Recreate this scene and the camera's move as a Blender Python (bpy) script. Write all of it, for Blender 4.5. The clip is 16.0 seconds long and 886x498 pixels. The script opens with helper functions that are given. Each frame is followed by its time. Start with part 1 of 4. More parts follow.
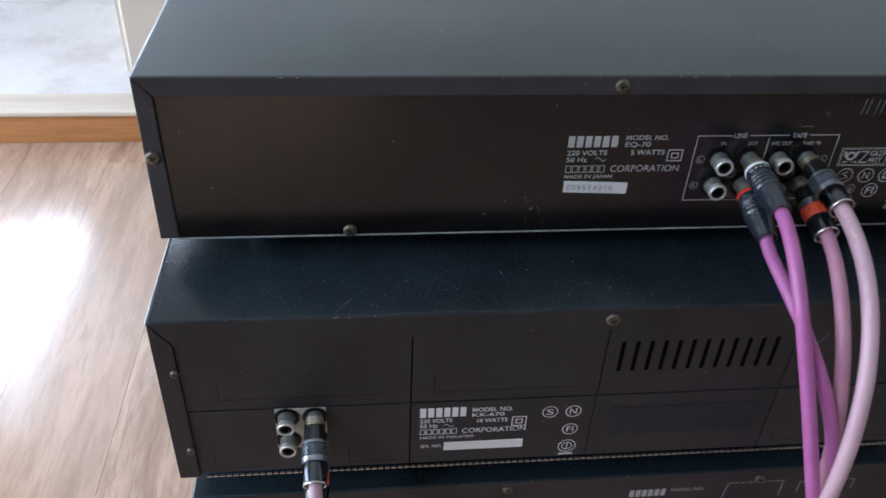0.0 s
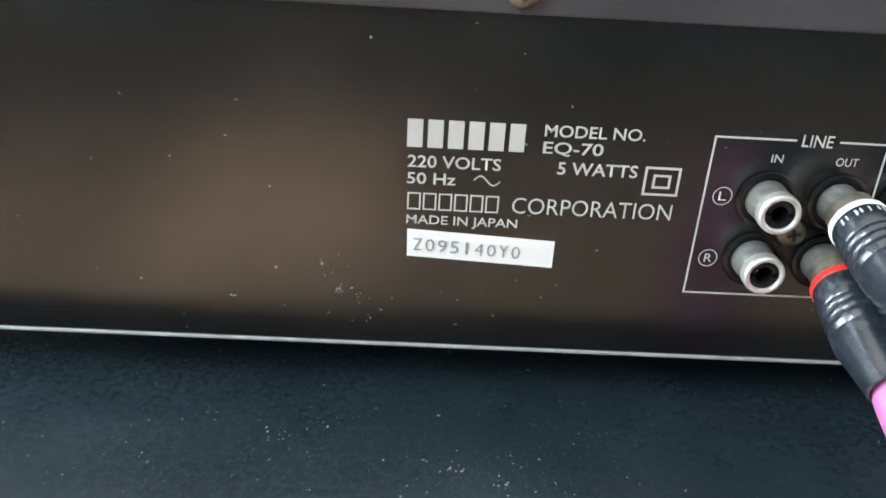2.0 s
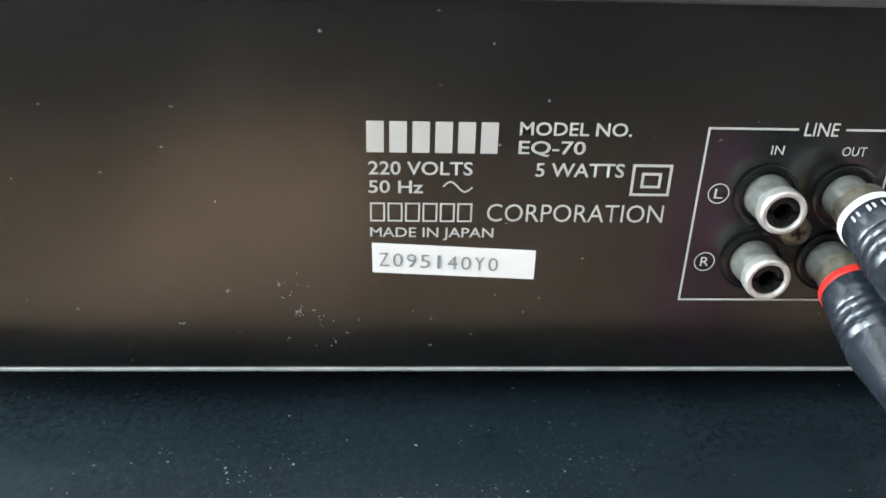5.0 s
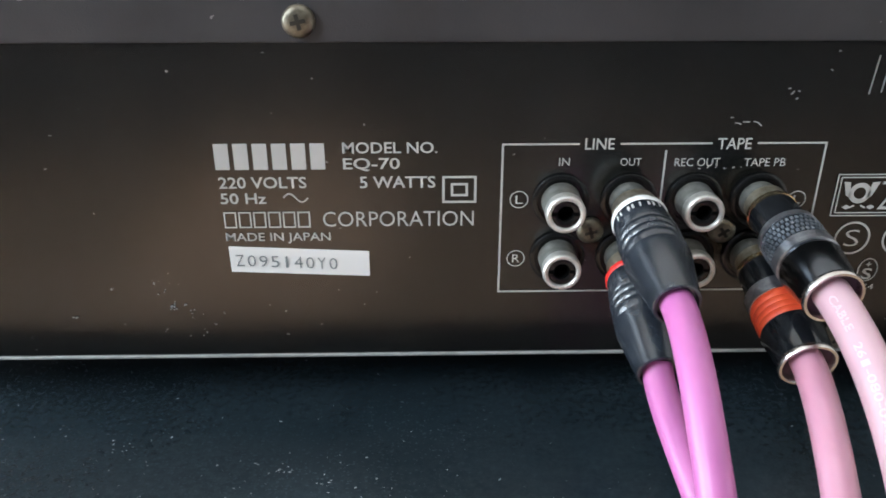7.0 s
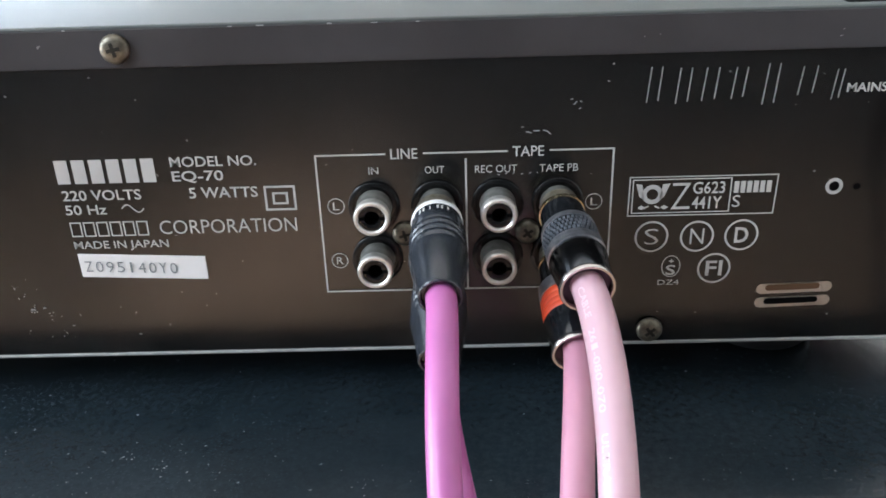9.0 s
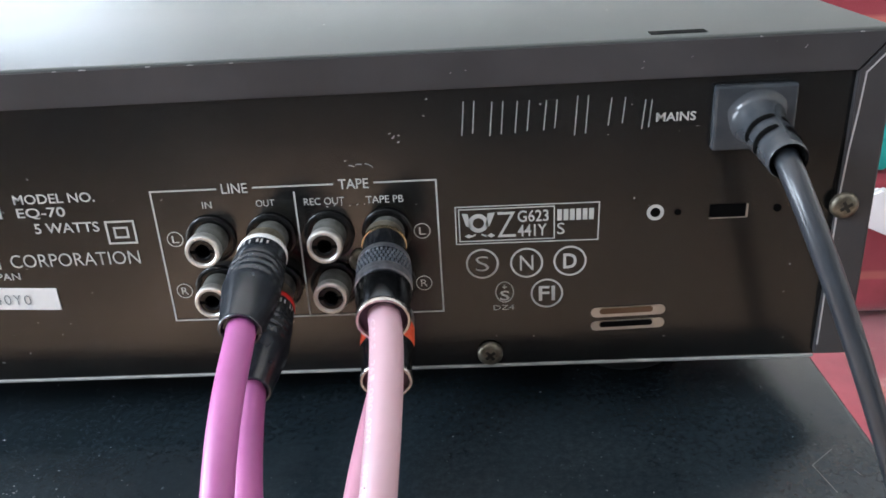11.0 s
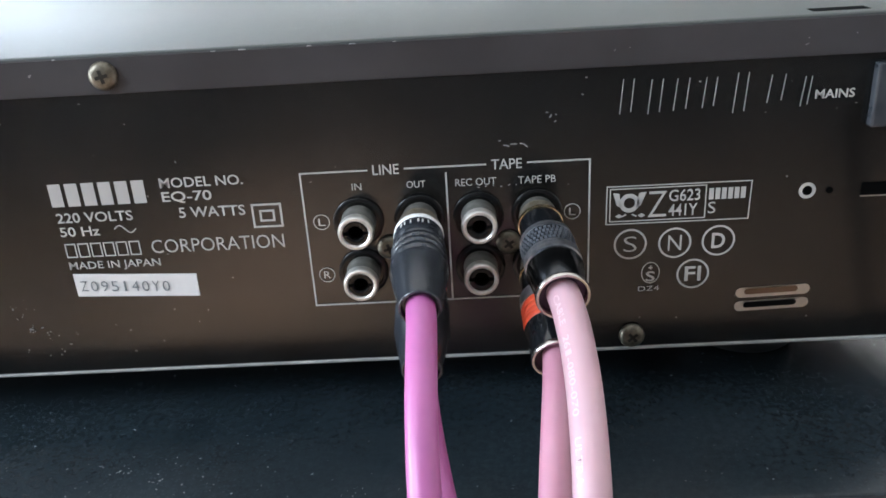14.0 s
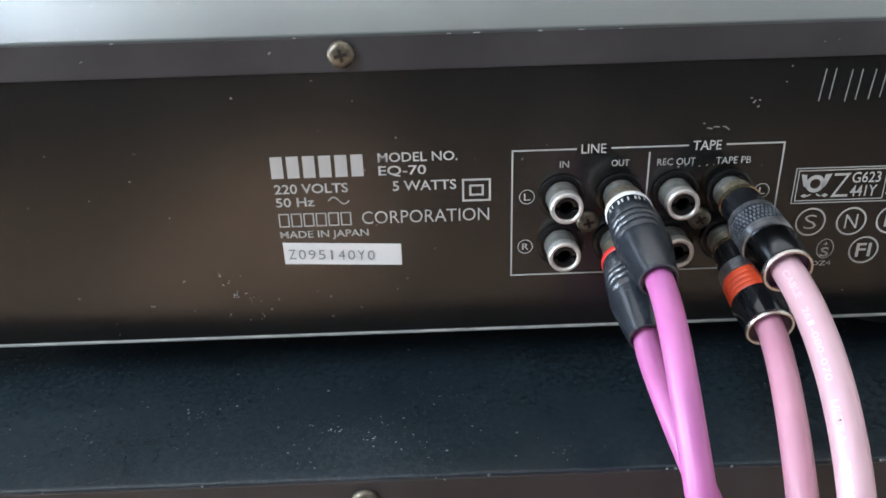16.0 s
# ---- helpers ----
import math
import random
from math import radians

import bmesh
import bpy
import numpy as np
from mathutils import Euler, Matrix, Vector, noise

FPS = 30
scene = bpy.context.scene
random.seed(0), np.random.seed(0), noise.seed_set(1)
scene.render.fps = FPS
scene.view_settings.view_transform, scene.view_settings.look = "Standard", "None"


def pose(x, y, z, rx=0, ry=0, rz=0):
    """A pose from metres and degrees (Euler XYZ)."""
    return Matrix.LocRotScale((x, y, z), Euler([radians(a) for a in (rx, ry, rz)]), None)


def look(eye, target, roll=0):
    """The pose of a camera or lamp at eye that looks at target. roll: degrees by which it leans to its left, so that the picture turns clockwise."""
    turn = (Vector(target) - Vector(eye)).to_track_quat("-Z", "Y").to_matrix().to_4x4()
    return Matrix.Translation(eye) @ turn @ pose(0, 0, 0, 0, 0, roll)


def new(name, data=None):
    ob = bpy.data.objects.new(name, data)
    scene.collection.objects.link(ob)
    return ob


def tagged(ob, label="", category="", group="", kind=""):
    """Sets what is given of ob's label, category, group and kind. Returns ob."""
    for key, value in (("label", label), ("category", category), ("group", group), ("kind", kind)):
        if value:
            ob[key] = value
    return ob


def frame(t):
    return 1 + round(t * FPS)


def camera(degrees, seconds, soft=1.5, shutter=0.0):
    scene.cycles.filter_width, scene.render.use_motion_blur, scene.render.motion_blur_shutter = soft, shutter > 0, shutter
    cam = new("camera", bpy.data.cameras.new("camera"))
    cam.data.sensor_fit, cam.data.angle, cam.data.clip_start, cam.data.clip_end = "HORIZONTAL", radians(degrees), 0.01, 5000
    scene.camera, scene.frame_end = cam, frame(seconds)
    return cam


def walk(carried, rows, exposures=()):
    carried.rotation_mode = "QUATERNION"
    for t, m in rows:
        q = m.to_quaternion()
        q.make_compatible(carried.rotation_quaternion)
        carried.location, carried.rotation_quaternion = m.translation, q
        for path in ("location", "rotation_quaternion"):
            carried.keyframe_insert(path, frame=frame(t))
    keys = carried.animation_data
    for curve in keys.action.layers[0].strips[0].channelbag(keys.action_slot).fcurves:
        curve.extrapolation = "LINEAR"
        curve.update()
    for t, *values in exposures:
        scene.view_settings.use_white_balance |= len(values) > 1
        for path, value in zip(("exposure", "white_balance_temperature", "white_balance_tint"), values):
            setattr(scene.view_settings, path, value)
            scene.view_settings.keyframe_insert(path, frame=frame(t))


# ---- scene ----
cam = camera(56.48, 16.0, soft=1.6, shutter=0.2)
# seconds, place in metres, turn in degrees about x, y, z
PATH = [
    (0.0, -0.1219, -0.3358, 0.6367, 53.73, -2.36, -5.42),
    (0.3, -0.1088, -0.3011, 0.5919, 56.48, -1.79, -3.17),
    (0.5, -0.0785, -0.2749, 0.5665, 60.79, -1.13, -0.55),
    (1.0, -0.0317, -0.2239, 0.5145, 65.06, -2.44, 1.03),
    (1.5, -0.0203, -0.1944, 0.5091, 63.41, -2.44, 0.39),
    (2.0, -0.0198, -0.1610, 0.5038, 63.53, -3.17, -0.43),
    (2.5, -0.0133, -0.1393, 0.5026, 62.68, -3.38, -1.66),
    (3.0, -0.0108, -0.1334, 0.4974, 62.84, -3.16, -0.75),
    (3.2, -0.0135, -0.1332, 0.4944, 63.04, -2.76, -0.84),
    (5.3, -0.0163, -0.1466, 0.4999, 63.27, -1.54, -2.53),
    (5.5, -0.0150, -0.1487, 0.4993, 64.24, -1.50, -2.64),
    (6.0, -0.0106, -0.1548, 0.5023, 63.98, -1.07, -2.38),
    (6.5, 0.0033, -0.1633, 0.5065, 64.18, -0.72, -2.03),
    (7.0, 0.0234, -0.1722, 0.5092, 64.53, -0.05, -1.21),
    (7.5, 0.0377, -0.1783, 0.5101, 65.40, 0.58, -0.41),
    (8.0, 0.0472, -0.1801, 0.5126, 65.46, 0.85, -0.33),
    (8.5, 0.0596, -0.1835, 0.5138, 65.40, 1.27, 0.04),
    (9.0, 0.0733, -0.1890, 0.5122, 65.76, 1.64, 0.23),
    (9.5, 0.0882, -0.1930, 0.5119, 66.06, 2.07, 0.59),
    (10.0, 0.1040, -0.1920, 0.5107, 66.43, 2.61, 1.24),
    (10.2, 0.1068, -0.1911, 0.5128, 66.58, 2.70, 1.12),
    (12.3, 0.1409, -0.1966, 0.5221, 64.92, 4.15, 2.61),
    (12.5, 0.1379, -0.1999, 0.5230, 65.00, 4.19, 2.74),
    (13.0, 0.1229, -0.2005, 0.5210, 65.61, 3.84, 1.87),
    (13.5, 0.0948, -0.1972, 0.5198, 66.43, 3.43, 0.74),
    (14.0, 0.0800, -0.1937, 0.5143, 66.53, 3.16, 0.29),
    (14.5, 0.0801, -0.1892, 0.5075, 66.38, 3.04, 0.19),
    (15.0, 0.0615, -0.1943, 0.5186, 65.53, 2.55, -0.57),
    (15.5, 0.0303, -0.2029, 0.5281, 64.43, 1.70, -1.42),
    (16.0, 0.0184, -0.2035, 0.5240, 63.99, 1.45, -1.56),
]
EXPOSE = [(0.0, 0.12, 5700, 11), (0.3, -0.20, 5750, 10), (0.5, -0.26, 5800, 9), (0.7, 0.3, 5900, 9), (1.0, 1.15, 6100, 8), (1.5, 1.73, 6300, 6), (2.0, 1.84, 6300, 4), (3.0, 1.76, 6300, 3), (5.5, 1.80, 6350, 3), (6.2, 1.52, 6250, 4), (7.0, 1.30, 6250, 7), (8.0, 1.27, 6200, 9), (12.5, 1.34, 6200, 11), (14.0, 1.22, 6150, 10), (15.0, 1.26, 6150, 9), (16.0, 1.25, 6150, 9)]
walk(cam, [(t, pose(*p)) for t, *p in PATH], EXPOSE)

# ---------------------------------------------------------------- light
FLOOR = -0.35
world = bpy.data.worlds.new("daylight")
scene.world = world
world.use_nodes = True
wn = world.node_tree
sky = wn.nodes.new("ShaderNodeTexSky")
sky.sky_type = "NISHITA"
sky.sun_disc = False
SUN_WAY = Vector((2.0, -0.50, -2.2)).normalized()
sky.sun_elevation = math.asin(-SUN_WAY.z)
sky.sun_rotation = math.atan2(-SUN_WAY.x, -SUN_WAY.y)
wn.links.new(sky.outputs[0], wn.nodes["Background"].inputs[0])
wn.nodes["Background"].inputs[1].default_value = 0.15
sun = new("sun", bpy.data.lights.new("sun", "SUN"))
sun.data.energy, sun.data.angle, sun.data.color = 5.0, radians(0.6), (1.0, 0.97, 0.92)
sun.matrix_world = look((0, 0, 5), Vector((0, 0, 5)) + SUN_WAY)


def window_light(y, z, wide, high, watts):
    lamp = new("window_daylight", bpy.data.lights.new("window_daylight", "AREA"))
    lamp.data.shape, lamp.data.size, lamp.data.size_y = "RECTANGLE", wide, high
    lamp.data.energy, lamp.data.color = watts, (0.80, 0.90, 1.0)
    lamp.matrix_world = look((-2.28, y, z), (0, y, z))


window_light(-1.38, 1.90, 1.1, 0.85, 42)
window_light(0.52, 0.60, 2.1, 1.2, 66)
window_light(4.27, 2.24, 2.05, 0.92, 92)
window_light(4.25, 0.86, 2.0, 1.70, 18)


# ---------------------------------------------------------------- materials
def material(name, colour, rough=0.5, metal=0.0, spec=0.5):
    m = bpy.data.materials.new(name)
    m.use_nodes = True
    b = m.node_tree.nodes["Principled BSDF"]
    b.inputs["Base Color"].default_value = (*colour, 1)
    b.inputs["Roughness"].default_value = rough
    b.inputs["Metallic"].default_value = metal
    b.inputs["Specular IOR Level"].default_value = spec
    return m


class Nodes:
    """Short forms for building a material's nodes."""

    def __init__(self, m):
        self.t = m.node_tree
        self.b = self.t.nodes["Principled BSDF"]

    def add(self, kind, **values):
        n = self.t.nodes.new(kind)
        for k, v in values.items():
            n.inputs[k.replace("_", " ")].default_value = v
        return n

    def link(self, a, b):
        self.t.links.new(a, b)

    def coords(self, scale=(1, 1, 1)):
        c = self.t.nodes.new("ShaderNodeTexCoord")
        mp = self.t.nodes.new("ShaderNodeMapping")
        mp.inputs["Scale"].default_value = scale
        self.link(c.outputs["Object"], mp.inputs["Vector"])
        return mp.outputs[0]

    def noise(self, v, scale, detail=4.0, rough=0.55):
        n = self.add("ShaderNodeTexNoise", Scale=scale, Detail=detail, Roughness=rough)
        self.link(v, n.inputs["Vector"])
        return n.outputs["Fac"]

    def ramp(self, fac, stops):
        r = self.t.nodes.new("ShaderNodeValToRGB")
        while len(r.color_ramp.elements) < len(stops):
            r.color_ramp.elements.new(0.5)
        for e, (at, c) in zip(r.color_ramp.elements, stops):
            e.position, e.color = at, (*c, 1) if len(c) == 3 else c
        self.link(fac, r.inputs[0])
        return r.outputs[0]

    def grey(self, fac, a, va, b, vb):
        return self.ramp(fac, [(a, (va,) * 3), (b, (vb,) * 3)])

    def mix(self, fac, a, b, how="MIX"):
        n = self.t.nodes.new("ShaderNodeMix")
        n.data_type, n.blend_type = "RGBA", how
        for slot, v in ((0, fac), (6, a), (7, b)):
            if hasattr(v, "links"):
                self.link(v, n.inputs[slot])
            else:
                n.inputs[slot].default_value = v if slot == 0 else (*v, 1)
        return n.outputs[2]

    def maths(self, how, a, b):
        n = self.t.nodes.new("ShaderNodeMath")
        n.operation = how
        for i, v in enumerate((a, b)):
            if hasattr(v, "links"):
                self.link(v, n.inputs[i])
            else:
                n.inputs[i].default_value = v
        return n.outputs[0]

    def bump(self, height, strength, distance):
        n = self.add("ShaderNodeBump", Strength=strength, Distance=distance)
        self.link(height, n.inputs["Height"])
        self.link(n.outputs[0], self.b.inputs["Normal"])

    def specks(self, v, cell, size, share):
        """Scattered small spots: 1 on a spot, 0 elsewhere."""
        s = self.add("ShaderNodeTexVoronoi", Scale=1 / cell)
        s.voronoi_dimensions = "2D"
        cut = self.t.nodes.new("ShaderNodeSeparateXYZ")
        self.link(v, cut.inputs[0])
        flat2 = self.t.nodes.new("ShaderNodeCombineXYZ")
        self.link(cut.outputs[0], flat2.inputs[0])
        self.link(self.maths("ADD", cut.outputs[1], cut.outputs[2]), flat2.inputs[1])
        v = flat2.outputs[0]
        w = self.add("ShaderNodeTexNoise", Scale=900.0, Detail=2.0)
        self.link(v, w.inputs["Vector"])
        shift = self.t.nodes.new("ShaderNodeVectorMath")
        shift.operation = "MULTIPLY_ADD"
        self.link(w.outputs["Color"], shift.inputs[0])
        shift.inputs[1].default_value = (0.0016,) * 3
        self.link(v, shift.inputs[2])
        self.link(shift.outputs[0], s.inputs["Vector"])
        sep = self.t.nodes.new("ShaderNodeSeparateColor")
        self.link(s.outputs["Color"], sep.inputs[0])
        reach = self.maths("MULTIPLY", self.maths("ADD", sep.outputs[1], 0.25), 1.15 * size / cell)
        near = self.maths("LESS_THAN", s.outputs["Distance"], reach)
        few = self.maths("LESS_THAN", sep.outputs[0], share)
        return self.maths("MULTIPLY", near, few)


def worn(m, colour, dark, scale, bump=0.2, dist=0.0001):
    n = Nodes(m)
    v = n.coords()
    f = n.noise(v, scale, 5.0)
    n.link(n.mix(n.grey(f, 0.35, 0.0, 0.7, 1.0), colour, dark), n.b.inputs["Base Color"])
    n.bump(n.noise(v, scale * 6, 3.0), bump, dist)
    return m


def dusty_black(name, colour, rough, grain, dust, spec=0.5):
    """Black paint on sheet metal, with fine grain, smears and specks of dust."""
    m = material(name, colour, rough, 0.0, spec)
    n = Nodes(m)
    v = n.coords()
    fine = n.noise(v, 2600.0, 2.0)
    cloud = n.noise(v, 28.0, 5.0)
    base = n.mix(n.grey(cloud, 0.35, 0.0, 0.75, 1.0), colour, tuple(c * 1.5 + 0.002 for c in colour))
    film = n.maths("MULTIPLY", n.grey(n.noise(v, 480.0, 6.0, 0.75), 0.42, 0.0, 0.78, 1.0), n.grey(n.noise(v, 17.0, 4.0), 0.38, 0.05 * dust, 0.68, dust * 0.4))
    base = n.mix(film, base, (0.080, 0.095, 0.105))
    spots = n.maths("MAXIMUM", n.specks(v, 0.010, 0.00020, 0.15), n.specks(v, 0.027, 0.00032, 0.14))
    if dust > 0.5:
        fluff = n.maths("MULTIPLY", n.specks(v, 0.0019, 0.00018, 0.26), n.grey(n.noise(v, 24.0, 5.0), 0.48, 0.0, 0.70, 0.5))
        spots = n.maths("MAXIMUM", spots, fluff)
        grains = n.maths("MULTIPLY", n.specks(v, 0.0011, 0.00024, 0.6), n.grey(n.noise(v, 12.0, 5.0), 0.42, 0.04, 0.66, 0.7))
        base = n.mix(grains, base, (0.036, 0.048, 0.058))
    base = n.mix(spots, base, (0.20, 0.225, 0.24) if dust > 0.5 else (0.22, 0.217, 0.21))
    n.link(base, n.b.inputs["Base Color"])
    n.link(n.grey(cloud, 0.3, rough - 0.03, 0.8, rough + 0.05), n.b.inputs["Roughness"])
    if dust > 0.5:
        fine = n.maths("ADD", fine, n.maths("MULTIPLY", n.noise(v, 420.0, 2.0), 0.9))
    n.bump(fine, grain, 0.00012)
    return m


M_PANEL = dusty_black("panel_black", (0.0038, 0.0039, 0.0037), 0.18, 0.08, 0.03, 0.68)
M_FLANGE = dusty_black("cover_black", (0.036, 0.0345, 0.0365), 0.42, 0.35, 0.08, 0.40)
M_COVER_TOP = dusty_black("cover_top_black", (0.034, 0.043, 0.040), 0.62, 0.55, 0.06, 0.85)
M_DECK_TOP = dusty_black("deck_top_black", (0.0082, 0.0142, 0.0185), 0.20, 0.35, 0.9, 0.42)
M_DECK_PANEL = dusty_black("deck_panel_black", (0.0185, 0.0175, 0.0195), 0.42, 0.45, 0.08, 0.40)
M_DARK = material("dark_inside", (0.002, 0.002, 0.002), 0.95, 0.0, 0.05)
# dark brown that stands for the shade in the screws' cross slots
M_RECESS = material("shaded_recess", (0.03, 0.027, 0.022), 0.8, 0.0, 0.2)
M_SEAT_BLACK = material("gloss_black_seat", (0.004, 0.004, 0.004), 0.25, 0.0, 0.4)
M_BOARD = material("brown_board_inside", (0.085, 0.040, 0.016), 0.7)
M_RUBBER = material("black_rubber", (0.015, 0.015, 0.016), 0.6)
M_PRINT = material("white_print", (0.45, 0.44, 0.42), 0.6)
M_PRINT_DECK = material("fresh_white_print", (0.80, 0.79, 0.78), 0.6)
M_LINT = worn(material("pale_lint", (0.26, 0.27, 0.27), 0.9, 0.0, 0.2), (0.32, 0.33, 0.33), (0.10, 0.11, 0.115), 900.0)
M_PENCIL = material("pencil_grey", (0.29, 0.29, 0.29), 0.6)
M_STICKER = material("white_sticker", (0.78, 0.77, 0.75), 0.5)
M_CHIP = worn(material("dull_chip", (0.16, 0.165, 0.17), 0.7), (0.20, 0.205, 0.21), (0.07, 0.075, 0.08), 400.0)
M_SCRATCH = material("dull_scratch", (0.125, 0.13, 0.13), 0.7)
M_INK = material("grey_ink", (0.20, 0.22, 0.22), 0.7)
M_STEEL = material("bare_steel_edge", (0.62, 0.61, 0.58), 0.35, 1.0)
M_SEAM = material("bare_seam", (0.52, 0.53, 0.54), 0.45, 0.3)
M_CUT = worn(material("cut_steel_edge", (0.40, 0.40, 0.39), 0.5, 0.25), (0.40, 0.40, 0.385), (0.27, 0.27, 0.26), 120.0)
M_GUNMETAL = worn(material("gunmetal", (0.36, 0.37, 0.40), 0.30, 0.9), (0.40, 0.41, 0.44), (0.20, 0.21, 0.23), 500.0)
M_GOLD = worn(material("gold_plate", (0.85, 0.70, 0.45), 0.24, 1.0), (0.88, 0.74, 0.50), (0.70, 0.54, 0.30), 500.0)
M_BRASS = worn(material("dull_brass_plate", (0.55, 0.49, 0.37), 0.32, 0.9), (0.62, 0.57, 0.46), (0.38, 0.32, 0.22), 600.0)


M_SCREW = worn(material("tarnished_screw", (0.33, 0.31, 0.26), 0.42, 0.9), (0.24, 0.215, 0.165), (0.08, 0.07, 0.055), 500.0)
M_JACK = worn(material("jack_plating", (0.38, 0.38, 0.36), 0.38, 0.6), (0.31, 0.31, 0.285), (0.17, 0.17, 0.15), 420.0)
M_RIM = worn(material("jack_rim_plating", (0.80, 0.78, 0.74), 0.36, 0.7), (0.76, 0.745, 0.71), (0.55, 0.535, 0.49), 420.0)
M_PLUG = worn(material("matt_black_plug", (0.013, 0.016, 0.021), 0.26, 0.0, 0.8), (0.012, 0.015, 0.020), (0.024, 0.029, 0.038), 260.0)
M_GRIP = worn(material("blue_black_grip", (0.20, 0.22, 0.25), 0.36, 0.55), (0.20, 0.22, 0.25), (0.10, 0.112, 0.13), 420.0)
M_PLUG_GLOSS = material("gloss_black_plug", (0.008, 0.009, 0.011), 0.12, 0.0, 0.7)
M_CORD_PRINT = material("faded_cord_print", (0.70, 0.51, 0.56), 0.4)
M_WHITE_RING = material("white_ring", (0.78, 0.78, 0.76), 0.4)
M_RED_RING = material("red_ring", (0.70, 0.025, 0.02), 0.35)
M_ORANGE = worn(material("orange_sleeve", (0.80, 0.085, 0.025), 0.45), (0.82, 0.10, 0.03), (0.62, 0.05, 0.02), 260.0)


def sheath(name, colour, deep, rough):
    m = material(name, colour, rough)
    m.node_tree.nodes["Principled BSDF"].inputs["Subsurface Weight"].default_value = 0.15
    m.node_tree.nodes["Principled BSDF"].inputs["Subsurface Radius"].default_value = (0.002, 0.001, 0.0015)
    m.node_tree.nodes["Principled BSDF"].inputs["Subsurface Scale"].default_value = 0.5
    return worn(m, colour, deep, 60.0, 0.12)


M_MAGENTA = sheath("magenta_sheath", (0.475, 0.145, 0.36), (0.41, 0.115, 0.31), 0.38)
M_PINK = sheath("pale_pink_sheath", (0.60, 0.395, 0.445), (0.55, 0.345, 0.40), 0.36)
M_PINK_DULL = sheath("dusty_pink_sheath", (0.53, 0.265, 0.345), (0.47, 0.22, 0.30), 0.36)
M_CORD = worn(material("grey_black_pvc", (0.028, 0.032, 0.038), 0.28), (0.026, 0.030, 0.036), (0.036, 0.041, 0.048), 120.0, 0.1)
M_GREY_PVC = worn(material("grey_pvc", (0.042, 0.047, 0.054), 0.25, 0.0, 0.6), (0.038, 0.043, 0.050), (0.056, 0.061, 0.068), 150.0, 0.08)


# near-white metal that paints the window's glare on the covers' left bends
M_EDGE_GLARE = worn(material("bright_edge_glare", (0.80, 0.81, 0.82), 0.36, 0.5), (0.86, 0.87, 0.88), (0.55, 0.56, 0.57), 90.0)


def plaster(name, colour):
    m = material(name, colour, 0.85)
    return worn(m, colour, tuple(c * 0.93 for c in colour), 3.0, 0.15, 0.002)


M_WALL = plaster("cream_plaster", (0.70, 0.67, 0.62))
M_WALL_SOUTH = plaster("dark_slate_plaster", (0.080, 0.079, 0.082))
M_WALL_CREAM = plaster("beige_plaster", (0.66, 0.58, 0.47))
M_WALL_PALE = plaster("off_white_plaster", (0.84, 0.82, 0.78))
M_CEIL = plaster("white_ceiling", (0.75, 0.74, 0.72))


def wood(name, pale, dark, rough, along, bump=0.15):
    m = material(name, pale, rough)
    n = Nodes(m)
    info = n.t.nodes.new("ShaderNodeObjectInfo")
    v = n.coords((1.2, 14, 14) if along == "x" else (10, 1.3, 10))
    off = n.t.nodes.new("ShaderNodeVectorMath")
    off.operation = "MULTIPLY_ADD"
    comb = n.t.nodes.new("ShaderNodeCombineXYZ")
    for i in range(3):
        n.link(info.outputs["Random"], comb.inputs[i])
    n.link(comb.outputs[0], off.inputs[0])
    off.inputs[1].default_value = (37, 53, 19)
    n.link(v, off.inputs[2])
    grain = n.noise(off.outputs[0], 2.4, 7.0, 0.62)
    streak = n.noise(off.outputs[0], 13.0, 5.0, 0.65)
    c = n.ramp(grain, [(0.30, dark), (0.47, tuple(a * 0.6 + b * 0.4 for a, b in zip(pale, dark))), (0.62, pale)])
    c = n.mix(n.grey(streak, 0.48, 0.0, 0.64, 0.6), c, dark)
    c = n.mix(n.grey(info.outputs["Random"], 0.0, 0.0, 1.0, 0.35), c, tuple(a * 0.78 for a in pale))
    n.link(c, n.b.inputs["Base Color"])
    n.link(n.grey(grain, 0.3, rough + 0.06, 0.7, rough), n.b.inputs["Roughness"])
    n.bump(streak, bump, 0.0006)
    return m


M_PLANK = wood("oak_laminate", (0.55, 0.385, 0.275), (0.27, 0.165, 0.105), 0.12, "y", 0.03)
M_PLANK.node_tree.nodes["Principled BSDF"].inputs["Specular IOR Level"].default_value = 0.5
M_STEP = wood("honey_wood", (0.55, 0.25, 0.085), (0.36, 0.14, 0.04), 0.35, "x")
M_NOSING = wood("pale_wood_edge", (0.64, 0.56, 0.45), (0.50, 0.41, 0.31), 0.4, "x")
M_TABLE = wood("dark_table_wood", (0.12, 0.07, 0.045), (0.06, 0.035, 0.02), 0.4, "x")


def marble_vinyl():
    m = material("marbled_vinyl", (0.66, 0.62, 0.56), 0.35)
    n = Nodes(m)
    v = n.coords()
    a = n.noise(v, 5.0, 8.0, 0.65)
    b = n.noise(v, 26.0, 6.0, 0.7)
    c = n.ramp(a, [(0.36, (0.48, 0.44, 0.41)), (0.50, (0.60, 0.57, 0.545)), (0.66, (0.66, 0.64, 0.62))])
    c = n.mix(n.grey(b, 0.55, 0.0, 0.75, 0.5), c, (0.44, 0.38, 0.32))
    n.link(c, n.b.inputs["Base Color"])
    return m


M_VINYL = marble_vinyl()


